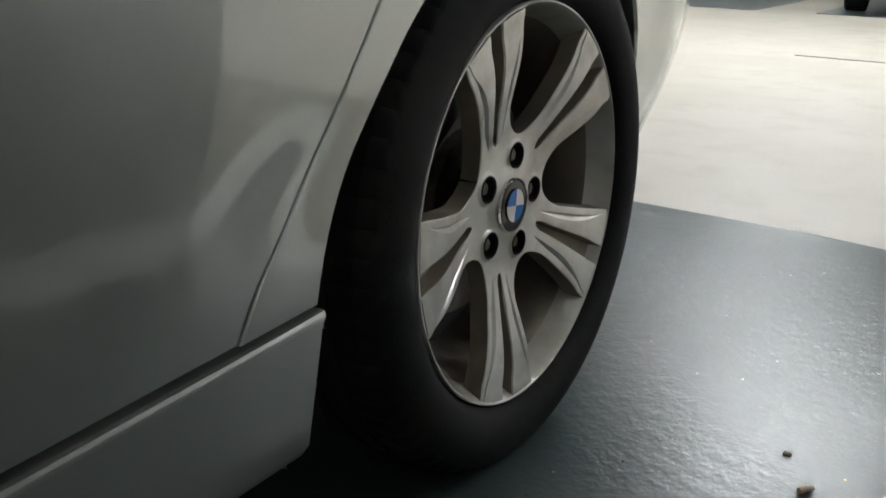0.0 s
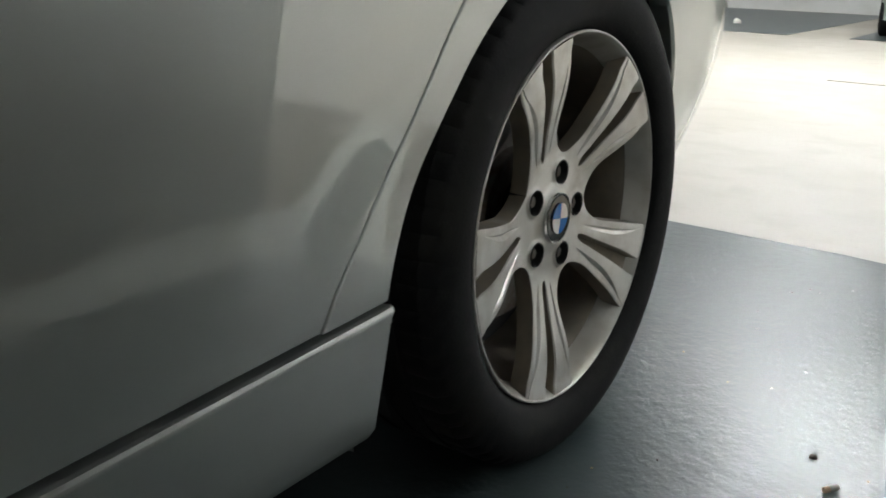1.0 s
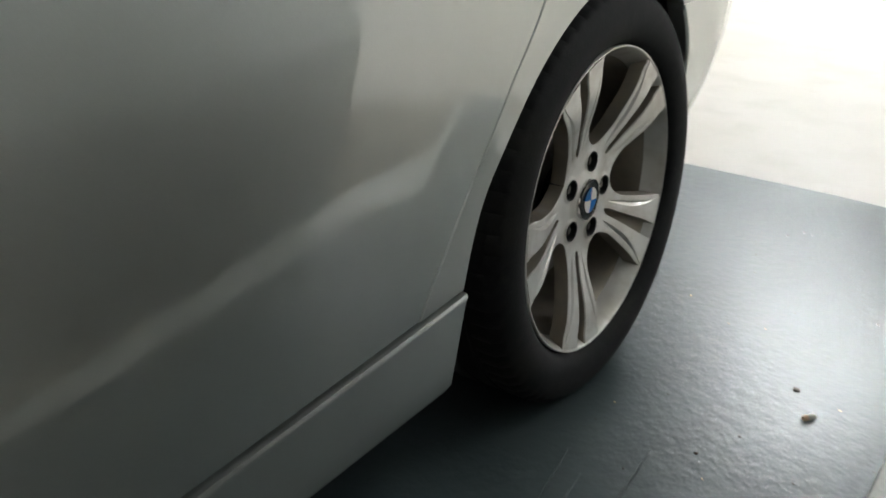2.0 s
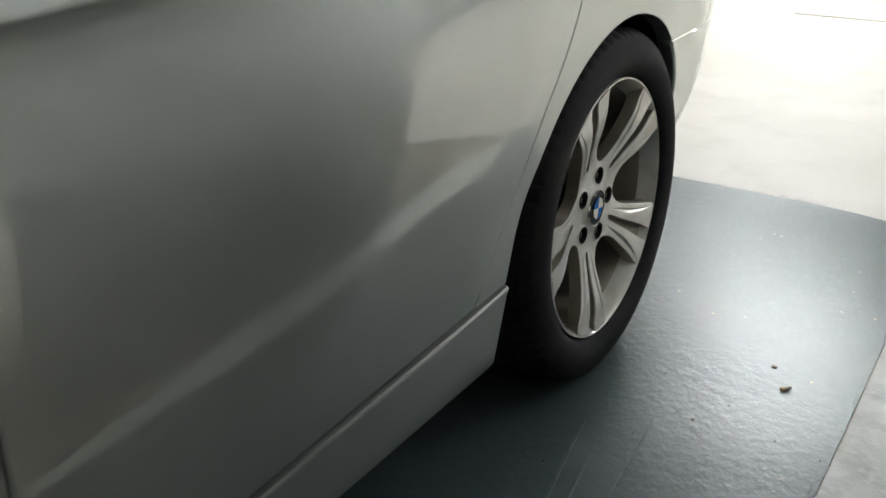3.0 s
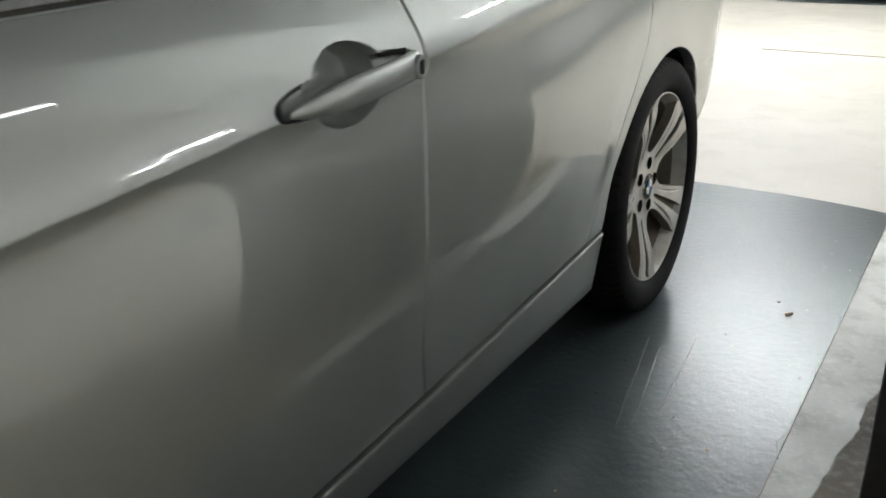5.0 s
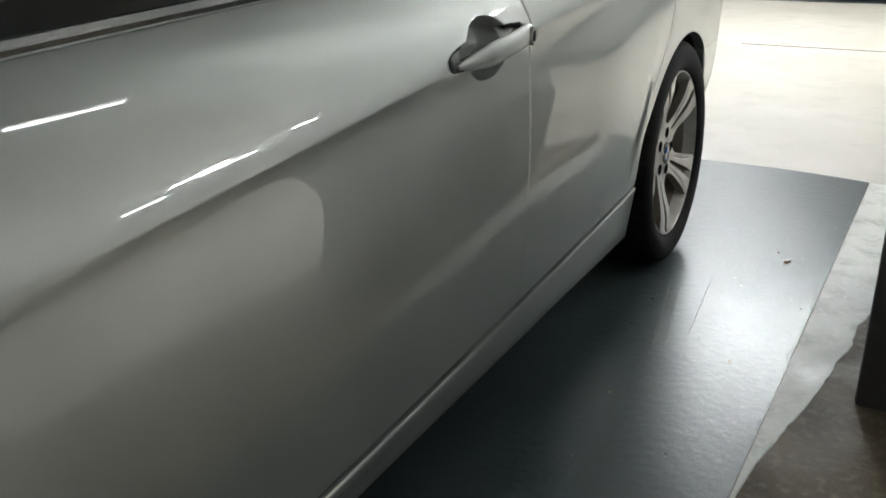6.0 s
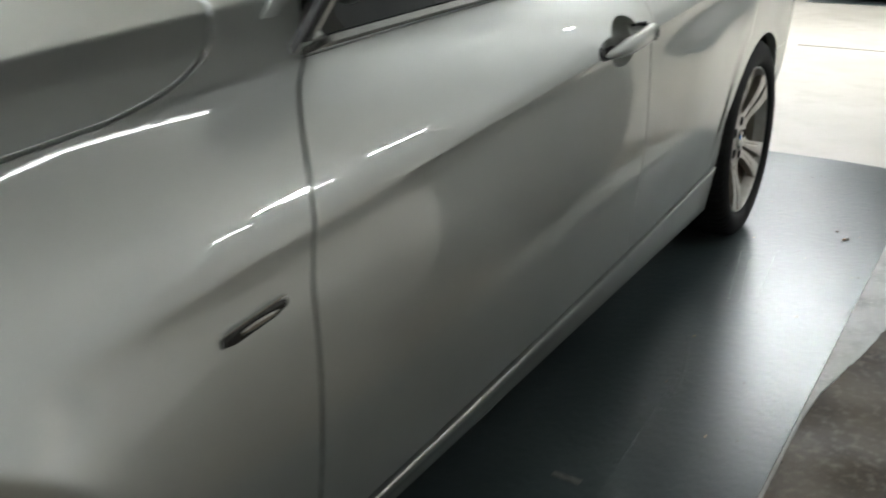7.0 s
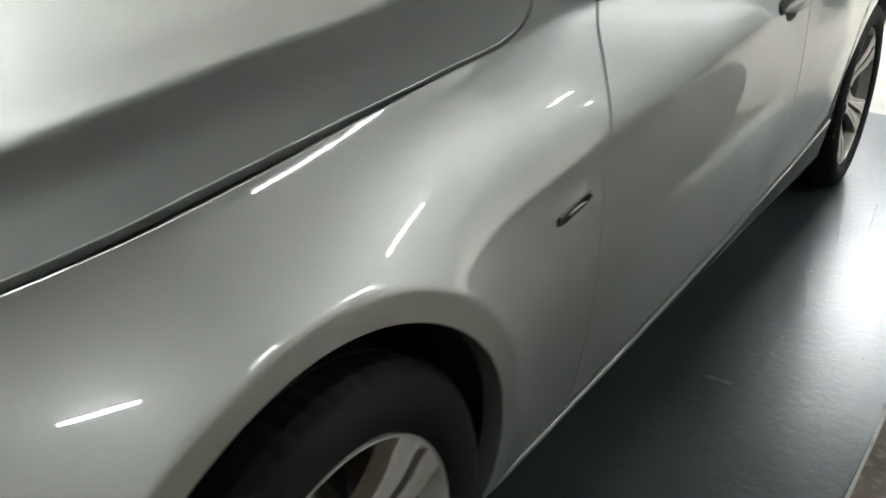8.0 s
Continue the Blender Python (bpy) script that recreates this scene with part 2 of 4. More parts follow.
def tube(points, radii, segs=12, flat=(1.0, 1.0), up=Vector((0, 0, 1))):
    """A closed tube along points, each with its own radius; flat scales it sideways and upwards."""
    bm = bmesh.new()
    pts = [Vector(p) for p in points]
    rings = []
    for i, p in enumerate(pts):
        t = (pts[min(i + 1, len(pts) - 1)] - pts[max(i - 1, 0)]).normalized()
        s = t.cross(up).normalized()
        w = s.cross(t).normalized()
        rings.append([bm.verts.new(p + (s * math.cos(a) * flat[0] + w * math.sin(a) * flat[1]) * radii[i]) for a in (2 * math.pi * k / segs for k in range(segs))])
    for a, b in zip(rings, rings[1:]):
        for k in range(segs):
            bm.faces.new((a[k], a[(k + 1) % segs], b[(k + 1) % segs], b[k]))
    bm.faces.new(rings[0][::-1])
    bm.faces.new(rings[-1])
    bmesh.ops.recalc_face_normals(bm, faces=bm.faces)
    return bm


def loft(rings, closed=True, caps=True):
    bm = bmesh.new()
    vs = [[bm.verts.new(p) for p in r] for r in rings]
    n = len(rings[0])
    for a, b in zip(vs, vs[1:]):
        for k in range(n if closed else n - 1):
            bm.faces.new((a[k], a[(k + 1) % n], b[(k + 1) % n], b[k]))
    if caps and closed:
        bm.faces.new(vs[0][::-1])
        bm.faces.new(vs[-1])
    bmesh.ops.recalc_face_normals(bm, faces=bm.faces)
    return bm


def thing(name, at, label, category, group="", kind=""):
    ob = new(name)
    ob.empty_display_size = 0.1
    ob.matrix_basis = Matrix.Translation(at)
    return tagged(ob, label, category, group, kind)


def plain(name, bm, mat, label, category="", group="", kind="", smooth=False):
    return tagged(part(name, bm, mat, None, "", smooth), label, category, group, kind)


# ---- the garage ----
SKEW = 0.0255


def edge_x(y):
    """The right edge of the painted bay: a straight line, slightly turned against the car."""
    return 0.428 + SKEW * y


def slab(corners, z0, z1):
    bm = bmesh.new()
    lo = [bm.verts.new((x, y, z0)) for x, y in corners]
    hi = [bm.verts.new((x, y, z1)) for x, y in corners]
    n = len(corners)
    bm.faces.new(hi)
    bm.faces.new(lo[::-1])
    for k in range(n):
        bm.faces.new((lo[k], lo[(k + 1) % n], hi[(k + 1) % n], hi[k]))
    bmesh.ops.recalc_face_normals(bm, faces=bm.faces)
    return bm


plain("floor", slab([(-16, -9), (16, -9), (16, 22), (-16, 22)], -0.12, 0.0), CONCRETE, "pale beige concrete garage floor, worn smooth", "floor", kind="structure")
plain("bay_floor", slab([(edge_x(-4.2), -4.2), (edge_x(1.112), 1.112), (0.40, 1.128), (0.25, 1.153), (0.10, 1.168), (-0.3, 1.168), (-2.25, 1.175), (-2.4, -4.2)], -0.05, 0.004), BAY, "dark green-grey painted parking bay floor, glossy and scuffed", "floor", kind="structure")
rag = random.Random(4)
worn_edge = spline([-2.6, -1.2, -1.1, -1.0, -0.9, -0.78, -0.6, -0.5, -0.3, -0.1, 0.1, 1.112], [0.006, 0.007, 0.010, 0.019, 0.038, 0.058, 0.085, 0.100, 0.118, 0.134, 0.140, 0.130])
right = []
for k in range(156):
    y = -2.6 + 3.712 * k / 155
    rag_w = min(1.0, worn_edge(y) / 0.06)
    right.append((edge_x(y) + worn_edge(y) + rag_w * (0.010 * noise.noise((y * 9, 3.1, 0)) + 0.006 * noise.noise((y * 31, 7.7, 0)) + rag.uniform(-0.0015, 0.0015)), y))
plain("bay_line", slab([(edge_x(1.112) + 0.002, 1.112), (edge_x(-2.6) + 0.002, -2.6)] + right, -0.05, 0.003), STRIPE, "worn greyish-white painted parking line", "floor marking", kind="structure")
plain("floor_strip", slab([(x + 0.002, y) for x, y in right] + [(1.37, 1.112), (1.30, -4.2), (edge_x(-4.2) + 0.002, -4.2)], -0.05, 0.002), DIRTY, "brown stained bare concrete beside the bay", "floor", kind="structure")
plain("far_line", slab([(2.85, -4.2), (2.93, 1.112), (3.0, 1.11), (2.92, -4.2)], -0.05, 0.003), STRIPE, "worn greyish-white painted line of the bay beyond", "floor marking", kind="structure")
plain("next_bay_floor", slab([(2.922, -4.2), (3.002, 1.11), (5.6, 1.1), (5.6, -4.2)], -0.05, 0.004), BAY, "dark green-grey painted floor of the neighbouring bay", "floor", kind="structure")
# bays across the lane, with a pale line between
plain("far_bay_floor", slab([(-1.40, 8.55), (-1.36, 14), (14.9, 14), (14.9, 8.5)], -0.05, 0.004), BAY, "dark green-grey painted bay across the lane", "floor", kind="structure")
plain("far_bay_floor", slab([(-1.99, 8.5), (-1.95, 14), (-9, 14), (-9, 8.5)], -0.05, 0.004), BAY, "dark green-grey painted bay across the lane", "floor", kind="structure")
plain("floor_joint", slab([(-0.755, 4.775), (3.0, 4.74), (3.0, 4.755), (-0.755, 4.788)], -0.02, 0.004), JOINT, "thin dark sealed joint in the concrete", "floor joint", kind="structure")

plain("ceiling", slab([(-16, -9), (16, -9), (16, 22), (-16, 22)], CEIL, CEIL + 0.2), CEILING, "painted concrete garage ceiling", "ceiling", kind="structure")
for nm, c in (("wall_north", [(-16, 14.2), (16, 14.2), (16, 14.45), (-16, 14.45)]), ("wall_south", [(-4.59, -6.25), (15.25, -6.25), (15.25, -6.0), (-4.59, -6.0)]), ("wall_east", [(15.0, -6), (15.25, -6), (15.25, 14.2), (15.0, 14.2)]), ("wall_west", [(-9.25, 1.0), (-9, 1.0), (-9, 14.2), (-9.25, 14.2)]), ("wall_west_bay", [(-9.25, -6.25), (-4.6, -6.25), (-4.6, 0.9), (-9.25, 0.9)])):
    plain(nm, slab(c, 0, CEIL), WALL, "plain grey painted garage wall", "wall", kind="structure")

pil = thing("pillar", (0.745, -0.255, 0), "square concrete pillar with a black painted base", "pillar", kind="structure")
part("shaft", box(0.572, 0.92, -0.672, 0.162, 0.56, CEIL, 0.01), PILLAR, pil)
part("base", box(0.566, 0.926, -0.680, 0.170, 0.0, 0.56, 0.012), GUARD, pil, "black scuffed base coat")


def batten(at, along_x=True, glow=None, L=1.2):
    """A ceiling batten with two bare fluorescent tubes."""
    t = thing("ceiling_lamp", at, "white ceiling batten with two lit fluorescent tubes, out of view", "ceiling lamp", "ceiling battens")
    m = Matrix.Translation(at) @ (Matrix.Identity(4) if along_x else pose(0, 0, 0, 0, 0, 90))

    def put(name, bm, mat):
        bm.transform(m)
        return part(name, bm, mat, t, smooth=False)

    put("housing", box(-L / 2 - 0.03, L / 2 + 0.03, -0.07, 0.07, -0.06, 0.0, 0.006), WHITE_METAL)
    for s in (-1, 1):
        put("tube", tube([(-L / 2, s * 0.05, -0.085), (L / 2, s * 0.05, -0.085)], [0.009, 0.009], 10), glow or TUBE)
    for s in (-1, 1):
        put("end_cap", box(s * (L / 2 + 0.015) - 0.015, s * (L / 2 + 0.015) + 0.015, -0.065, 0.065, -0.105, -0.06, 0.004), WHITE_METAL)
    return t


first = batten((-0.4, 4.8, CEIL))
# the last two are unseen lamps west of the car, added to brighten the bonnet
for x, y in ((-4.4, 4.8), (-3.2, -2.6), (-3.4, -4.7)):
    copy_thing(first, Matrix.Translation((x, y, CEIL)))
used = batten((3.8, 4.8, CEIL), True, TUBE_MID)
copy_thing(used, Matrix.Translation((7.8, 4.8, CEIL)))
batten((2.1, 2.9, CEIL), True, TUBE_NEAR)
# two more unseen lamps, added for a brighter front fender
for x, y in ((0.2, -4.8), (0.2, -5.6)):
    copy_thing(used, Matrix.Translation((x, y, CEIL)))
beyond = batten((-1.6, 9.7, CEIL), True, TUBE_FAR)
for x, y in ((-5.6, 9.7), (2.4, 9.7), (6.4, 9.7), (-1.7, 6.3)):
    copy_thing(beyond, Matrix.Translation((x, y, CEIL)))
batten((1.18, -0.92, CEIL), False, TUBE_DIM, 1.2)
batten((1.15, 0.52, CEIL), False, TUBE_DIM, 0.40)
turned = batten((6.0, 5.3, CEIL), False, TUBE_WORN)
for x, y in ((8.6, 6.0), (12.4, 7.3), (8.6, 1.6)):
    copy_thing(turned, Matrix.Translation((x, y, CEIL)))
batten((5.2, -3.6, CEIL), False, TUBE_DULL)
# an unseen box, added to darken what the upper doors and bonnet reflect
duct = thing("added_dark_box", (-0.1, -2.5, CEIL), "added dark box under the ceiling, unseen, for the dark band reflected in the car", "duct", kind="structure")
part("casing", box(-1.5, 1.04, -5.99, 1.1, 2.5, CEIL, 0.01), DARK_BOX, duct)
for k in range(5):
    part("flange", box(-1.52, 1.06, -5.2 + 1.4 * k, -5.16 + 1.4 * k, 2.485, CEIL, 0.004), DARK_BOX, duct)

# ---- the car: its left side lies near x = 0, its nose towards -y ----
CAR_W = 1.811
car = thing("car", (-0.905, -1.42, 0), "silver four-door saloon car, clean and glossy, parked in the bay", "car")
REAR_Y, FRONT_Y, AXLE_Z = 0.0, -2.866, 0.325
ARCH_R, ARCH_F, ARCH_FZ = 0.353, 0.327, 0.343
LIP_W, FLARE = 0.036, 0.038


def crease_z(y):
    return 0.812 + 0.09 * (y + 1.15)


seam_z = smooth([0.29916, 0.0314, 0.00413, -0.00301])
seam_x = spline([-2.5, -2.28, -1.115, -0.46, -0.3], [-0.012, -0.012, -0.020, -0.031, -0.036])
top_z = smooth([0.92429, 0.04289, -0.00253, 0.00565, -0.00277, -0.00052])
top_x = spline([-3.5, -3.0, -2.7, -2.45, -1.9, -0.9, -0.3, 0.3, 0.9], [-0.09, -0.075, -0.072, -0.077, -0.088, -0.090, -0.095, -0.12, -0.16])


def plan_x(y):
    """How far the side draws in towards nose and tail."""
    x = 0.0
    if y > 0.12:
        x -= 0.078 * ((y - 0.12) / 0.55) ** 2
    if y < -2.95:
        x -= 0.22 * ((-2.95 - y) / 0.6) ** 2
    return x


def shoulder(s):
    return 0.45 * s ** 1.6 + 0.55 * s ** 5


def side_x(y, z):
    cz, sz = crease_z(y), seam_z(max(-2.5, min(-0.3, y)))
    sx = seam_x(max(-2.5, min(-0.3, y)))
    x = plan_x(y)
    fade = step01(-2.74, -2.38, y)
    if fade < 1:
        x += (1 - fade) * top_x(y) * shoulder(max(0.0, (z - cz + 0.15) / max(0.05, top_z(y) - cz + 0.15)))
    if z >= cz:
        s = (z - cz) / max(0.05, top_z(y) - cz)
        x += fade * top_x(y) * (0.16 * s + 0.84 * max(0, s) ** 1.75)
    else:
        u = max(0.0, (z - sz) / (cz - sz))
        hollow = -(0.0038 + 0.0014 * step01(-1.3, -0.9, y)) * fade * (0.4 + 0.6 * step01(-2.3, -1.7, y)) * (cz - z) / 0.034 * math.exp(1 - (cz - z) / 0.034)
        belly = (0.010 + 0.009 * math.exp(-((y + 0.65) / 0.3) ** 2)) * (1 - step01(-0.85, -0.30, y)) * math.sin(math.pi * min(1.0, u) ** 1.1) ** 1.5
        x += sx * (1 - min(1.0, u)) ** 3.2 + hollow + belly
        if z < sz:
            x -= 0.25 * (sz - z) ** 1.3
    r = math.hypot(y - REAR_Y, z - AXLE_Z)
    if r < ARCH_R + 0.19:
        x -= 0.014 * (1 - step01(ARCH_R + 0.02, ARCH_R + 0.19, r)) * step01(0.33, 0.47, z)
    r, a = math.hypot(y - FRONT_Y, z - ARCH_FZ), math.atan2(z - ARCH_FZ, y - FRONT_Y)
    edge = ARCH_F + LIP_W
    if r < edge + 0.26:
        k = FLARE * (0.42 + 0.58 * step01(0.15, 1.15, a)) * step01(0.16, 0.36, z)
        x += k * max(0.0, 1 - (r - edge) / 0.26) ** 2.3 if r > edge else k - 0.007 * (edge - r) / LIP_W * step01(0.2, 1.0, a)
    return x


def flank(y, z):
    return Vector((side_x(y, z), y, z))


OUT = Vector((1, 0, 0.2))
GAP = 0.0036
front_gap = spline([0.2, 0.28, 0.38, 0.51, 0.64, 0.71, 0.76, 0.80, 0.85, 0.883, 0.93], [-2.262, -2.263, -2.266, -2.267, -2.264, -2.254, -2.244, -2.230, -2.199, -2.157, -2.10])
door_gap = spline([0.2, 0.30, 0.34, 0.415, 0.50, 0.60, 0.67, 0.76, 0.82, 0.86, 0.89, 0.93, 1.0], [-1.12, -1.134, -1.146, -1.163, -1.170, -1.169, -1.166, -1.155, -1.151, -1.150, -1.144, -1.125, -1.08])
rear_gap = spline([0.30, 0.328, 0.366, 0.41, 0.456, 0.504, 0.542, 0.58, 0.61, 0.645, 0.69, 0.73, 0.82, 0.90, 1.0], [-0.497, -0.478, -0.462, -0.430, -0.395, -0.360, -0.335, -0.311, -0.289, -0.266, -0.246, -0.236, -0.238, -0.272, -0.33])
HANDLE_Y, HANDLE_Z = -1.307, 0.803


def recess(y, z, cy, cz, tilt=0.085):
    """Depth of the finger bowl and the slit round a door handle."""
    dy, dz = y - cy, (z - cz) - tilt * (y - cy)
    d = 0.0
    q = (dy / 0.072) ** 2 + ((dz - 0.0025) / 0.0465) ** 2
    d += 0.056 * step01(0.0, 0.40, 1 - q)
    q = (abs(dy + 0.000) / 0.132) ** 3 + (abs(dz - 0.004) / 0.021) ** 3
    d = max(d, 0.018 * step01(0.0, 0.35, 1 - q))
    return d


def finer(a, b, step, c, d, fine):
    return sorted(set([round(v, 5) for v in spaced(a, b, step) if not c < v < d] + [round(v, 5) for v in spaced(c, d, fine)]))


def mirrored(ob):
    """The same part on the other side of the car."""
    bm = bmesh.new()
    bm.from_mesh(ob.data)
    bm.transform(world_of(ob))
    for v in bm.verts:
        v.co.x = -CAR_W - v.co.x
    bmesh.ops.reverse_faces(bm, faces=bm.faces[:])
    return part(ob.name.split(".")[0], bm, ob.data.materials[0], ob.parent)


def door_pos(cy, cz):
    def f(y, z):
        p = flank(y, z)
        p.x -= recess(y, z, cy, cz)
        return p
    return f


HZ = HANDLE_Z
fd = part("front_door", sheet(finer(-2.30, -1.08, 0.012, -1.455, -1.165, 0.0018), finer(0.27, 0.98, 0.010, 0.732, 0.872, 0.0018), [lambda y, z: y - front_gap(z) - GAP, lambda y, z: door_gap(z) - y - GAP, lambda y, z: z - seam_z(y) - 0.0065, lambda y, z: top_z(y) - z], door_pos(HANDLE_Y, HZ), OUT, 0.02, 0.001), PAINT, car, "silver front door with a pull handle")
RHY, RHZ = -0.43, 0.876
rd = part("rear_door", sheet(finer(-1.22, -0.21, 0.012, -0.60, -0.30, 0.003), finer(0.29, 1.0, 0.010, 0.80, 0.945, 0.003), [lambda y, z: y - door_gap(z) - GAP, lambda y, z: rear_gap(z) - y - GAP, lambda y, z: z - seam_z(y) - 0.0065, lambda y, z: top_z(y) - z], door_pos(RHY, RHZ), OUT, 0.02, 0.0026), PAINT, car, "silver rear door with a pull handle")


def arch(cy, R):
    if cy == FRONT_Y:
        return lambda y, z: math.hypot(y - cy, z - ARCH_FZ) - R
    return lambda y, z: math.hypot(y - cy, z - AXLE_Z) - R - 0.030 * (1 - step01(0.34, 0.53, z)) * step01(0.1, -0.2, y)


rise = spline([0, 0.03, 0.06, 0.085, 0.096, 0.104, 0.14, 0.22, 0.45, 0.9], [0, 0.0135, 0.027, 0.0425, 0.0515, 0.0555, 0.0625, 0.078, 0.103, 0.115])
bonnet_rear = spline([0.072, 0.080, 0.10, 0.14, 0.18, 0.22, 0.40, 0.92], [-2.60, -2.435, -2.340, -2.257, -2.21, -2.183, -2.15, -2.11])


def bonnet_edge(x, y):
    """How far a point of the plan lies ahead of the bonnet's rear edge, square to it."""
    d = max(0.0721, min(0.9, -x))
    e = (bonnet_rear(d + 0.001) - bonnet_rear(d - 0.0001)) / 0.0011
    return (bonnet_rear(d) - y) / math.sqrt(1 + e * e)


def fender_pos(y, v):
    """The fender side, which rolls over its shoulder into the cowl behind the bonnet."""
    t = top_z(y)
    if v <= t:
        return flank(y, v)
    return Vector((side_x(y, t) - (v - t), y, t + rise(v - t)))


def fender_top(y, v):
    t = top_z(y)
    return max(t - 0.002 - v, min(y + 2.58, -bonnet_edge(top_x(y) - max(0, v - t), y) - 0.0022))


def fender_rear(y, v):
    t = top_z(y)
    return front_gap(min(v, t)) - y - GAP + 1.1 * max(0, v - t)


ff = part("front_fender", sheet(spaced(-3.30, -2.02, 0.006), spaced(0.24, 1.22, 0.006), [fender_rear, arch(FRONT_Y, ARCH_F), lambda y, z: z - seam_z(max(y, -2.5)) - GAP, fender_top, lambda y, z: y + 3.28 - 0.25 * (z - 0.5)], fender_pos, OUT, 0.03, 0.0012), PAINT, car, "silver front fender with a dark side trim")
BUMP_Z = 0.60
rq = part("rear_quarter_panel", sheet(spaced(-0.5, 0.96, 0.010), spaced(0.32, 1.02, 0.010), [lambda y, z: y - rear_gap(z) - GAP, arch(REAR_Y, ARCH_R), lambda y, z: z - seam_z(min(y, -0.3)) - GAP, lambda y, z: top_z(y) - z, lambda y, z: max(z - BUMP_Z - 0.0015, -0.05 - y), lambda y, z: max(0.70 + 0.1 * (0.9 - z) - y, z - 0.93)], flank, OUT, 0.03, 0.0012), PAINT, car)


def bumper_pos(y, z):
    p = flank(y, z)
    if z < 0.50:
        p.x -= 0.4 * (0.50 - z) ** 1.6 * step01(0.22, 0.5, y)
    return p


rb = part("rear_bumper", sheet(spaced(0.1, 0.98, 0.010), spaced(0.2, 0.61, 0.010), [arch(REAR_Y, ARCH_R), lambda y, z: BUMP_Z - 0.0015 - z, lambda y, z: z - 0.222 - 1.15 * max(0, y - 0.50)], bumper_pos, OUT, 0.03, 0.004), PAINT, car, "silver rear bumper corner")


def sill_pos(y, v):
    """The sill moulding: v runs down from its top edge to its underside."""
    sz, sx = seam_z(y) - 0.002, seam_x(y) - 0.004
    bz = 0.176 - 0.008 * (y + 0.38)
    bx = -0.052 + 0.004 * (-(y + 0.36))
    prof = [(sx - 0.03, sz - 0.008), (sx - 0.001, sz - 0.003), (sx + 0.0040, sz - 0.0040), (sx + 0.0058, sz - 0.0080), (sx + 0.0040, sz - 0.018), (sx + (bx - sx) * 0.5 + 0.004, (sz + bz) / 2), (bx + 0.003, bz + 0.012), (bx - 0.004, bz), (bx - 0.05, bz - 0.008)]
    i = min(int(v), len(prof) - 2)
    t = v - i
    (a, b), (c, d) = prof[i], prof[i + 1]
    return Vector((a + (c - a) * t, y, b + (d - b) * t))


bm = sheet(spaced(-2.52, -0.34, 0.02), [0, 0.5, 1, 1.25, 1.5, 1.75, 2, 2.25, 2.5, 2.75, 3, 3.5, 4, 4.5, 5, 5.5, 6, 6.5, 7, 7.5, 8], [lambda y, v: -0.373 - 0.011 * max(0, v - 3) / 4 - y, lambda y, v: y + 2.50 - 0.03 * max(0, v - 3) / 4], sill_pos, OUT, 0.02, 0.002)
sill = part("sill", bm, PAINT, car, "silver sill moulding with a rolled top edge")

# dark shell behind the gaps and inside the arches
bm = loft([[(-0.05, y, 0.19), (-0.05, y, 0.66), (-0.085, y, 0.72), (-0.14, y, 0.88), (-CAR_W + 0.14, y, 0.88), (-CAR_W + 0.085, y, 0.72), (-CAR_W + 0.05, y, 0.66), (-CAR_W + 0.05, y, 0.19)] for y in (-2.46, -0.40)])
part("inner_shell", bm, BLACK, car, smooth=False)
bm = loft([[(-0.42, y, 0.16), (-0.42, y, 0.62), (-CAR_W + 0.42, y, 0.62), (-CAR_W + 0.42, y, 0.16)] for y in (-3.4, 0.85)])
part("underbody", bm, BLACK, car, smooth=False)


def liner(cy, R):
    rings = []
    for i in range(41):
        a = math.radians(-25 + 230 * i / 40)
        y, z = cy + (R + 0.012) * math.cos(a), AXLE_Z + 0.018 * (cy < -1) + (R + 0.012) * math.sin(a)
        rings.append([(side_x(y, max(z, 0.3)) - 0.03, y, z), (-0.15, y, z), (-0.33, y, z), (-0.345, cy + (R - 0.06) * math.cos(a), AXLE_Z + (R - 0.06) * math.sin(a)), (-0.35, cy, AXLE_Z)])
    return loft(rings, closed=False, caps=False)


for cy, R in ((REAR_Y, ARCH_R), (FRONT_Y, ARCH_F)):
    mirrored(part("wheel_arch_liner", liner(cy, R), BLACK, car, "black plastic arch liner"))
# bonnet, cowl and upper body
MID = -CAR_W / 2


def deck(x, y):
    xx = MID + abs(x - MID)
    d = max(0.0, top_x(y) + plan_x(y) - xx)
    drop = 0.10 * max(0, (-3.2 - y) / 0.35) ** 2
    return Vector((x, y, top_z(y) + rise(d) - drop))


UP = Vector((0, 0, 1))
half = [-0.062 - 0.004 * i for i in range(42)] + [-0.23 - 0.012 * i for i in range(11)] + [-0.36 - 0.06 * i for i in range(10)]
xs_all = sorted(set([round(x, 4) for x in half] + [round(-CAR_W - x, 4) for x in half]))
part("bonnet", sheet(xs_all, spaced(-3.5, -2.1, 0.02), [lambda x, y: top_x(y) + plan_x(y) - 0.0050 - (MID + abs(x - MID)), lambda x, y: bonnet_edge(MID + abs(x - MID), y) - 0.0036, lambda x, y: y + 3.48 - 0.15 * abs((x - MID) / 0.85) ** 2], deck, UP, 0.014, 0.0008), PAINT, car, "silver bonnet with a soft ridge")
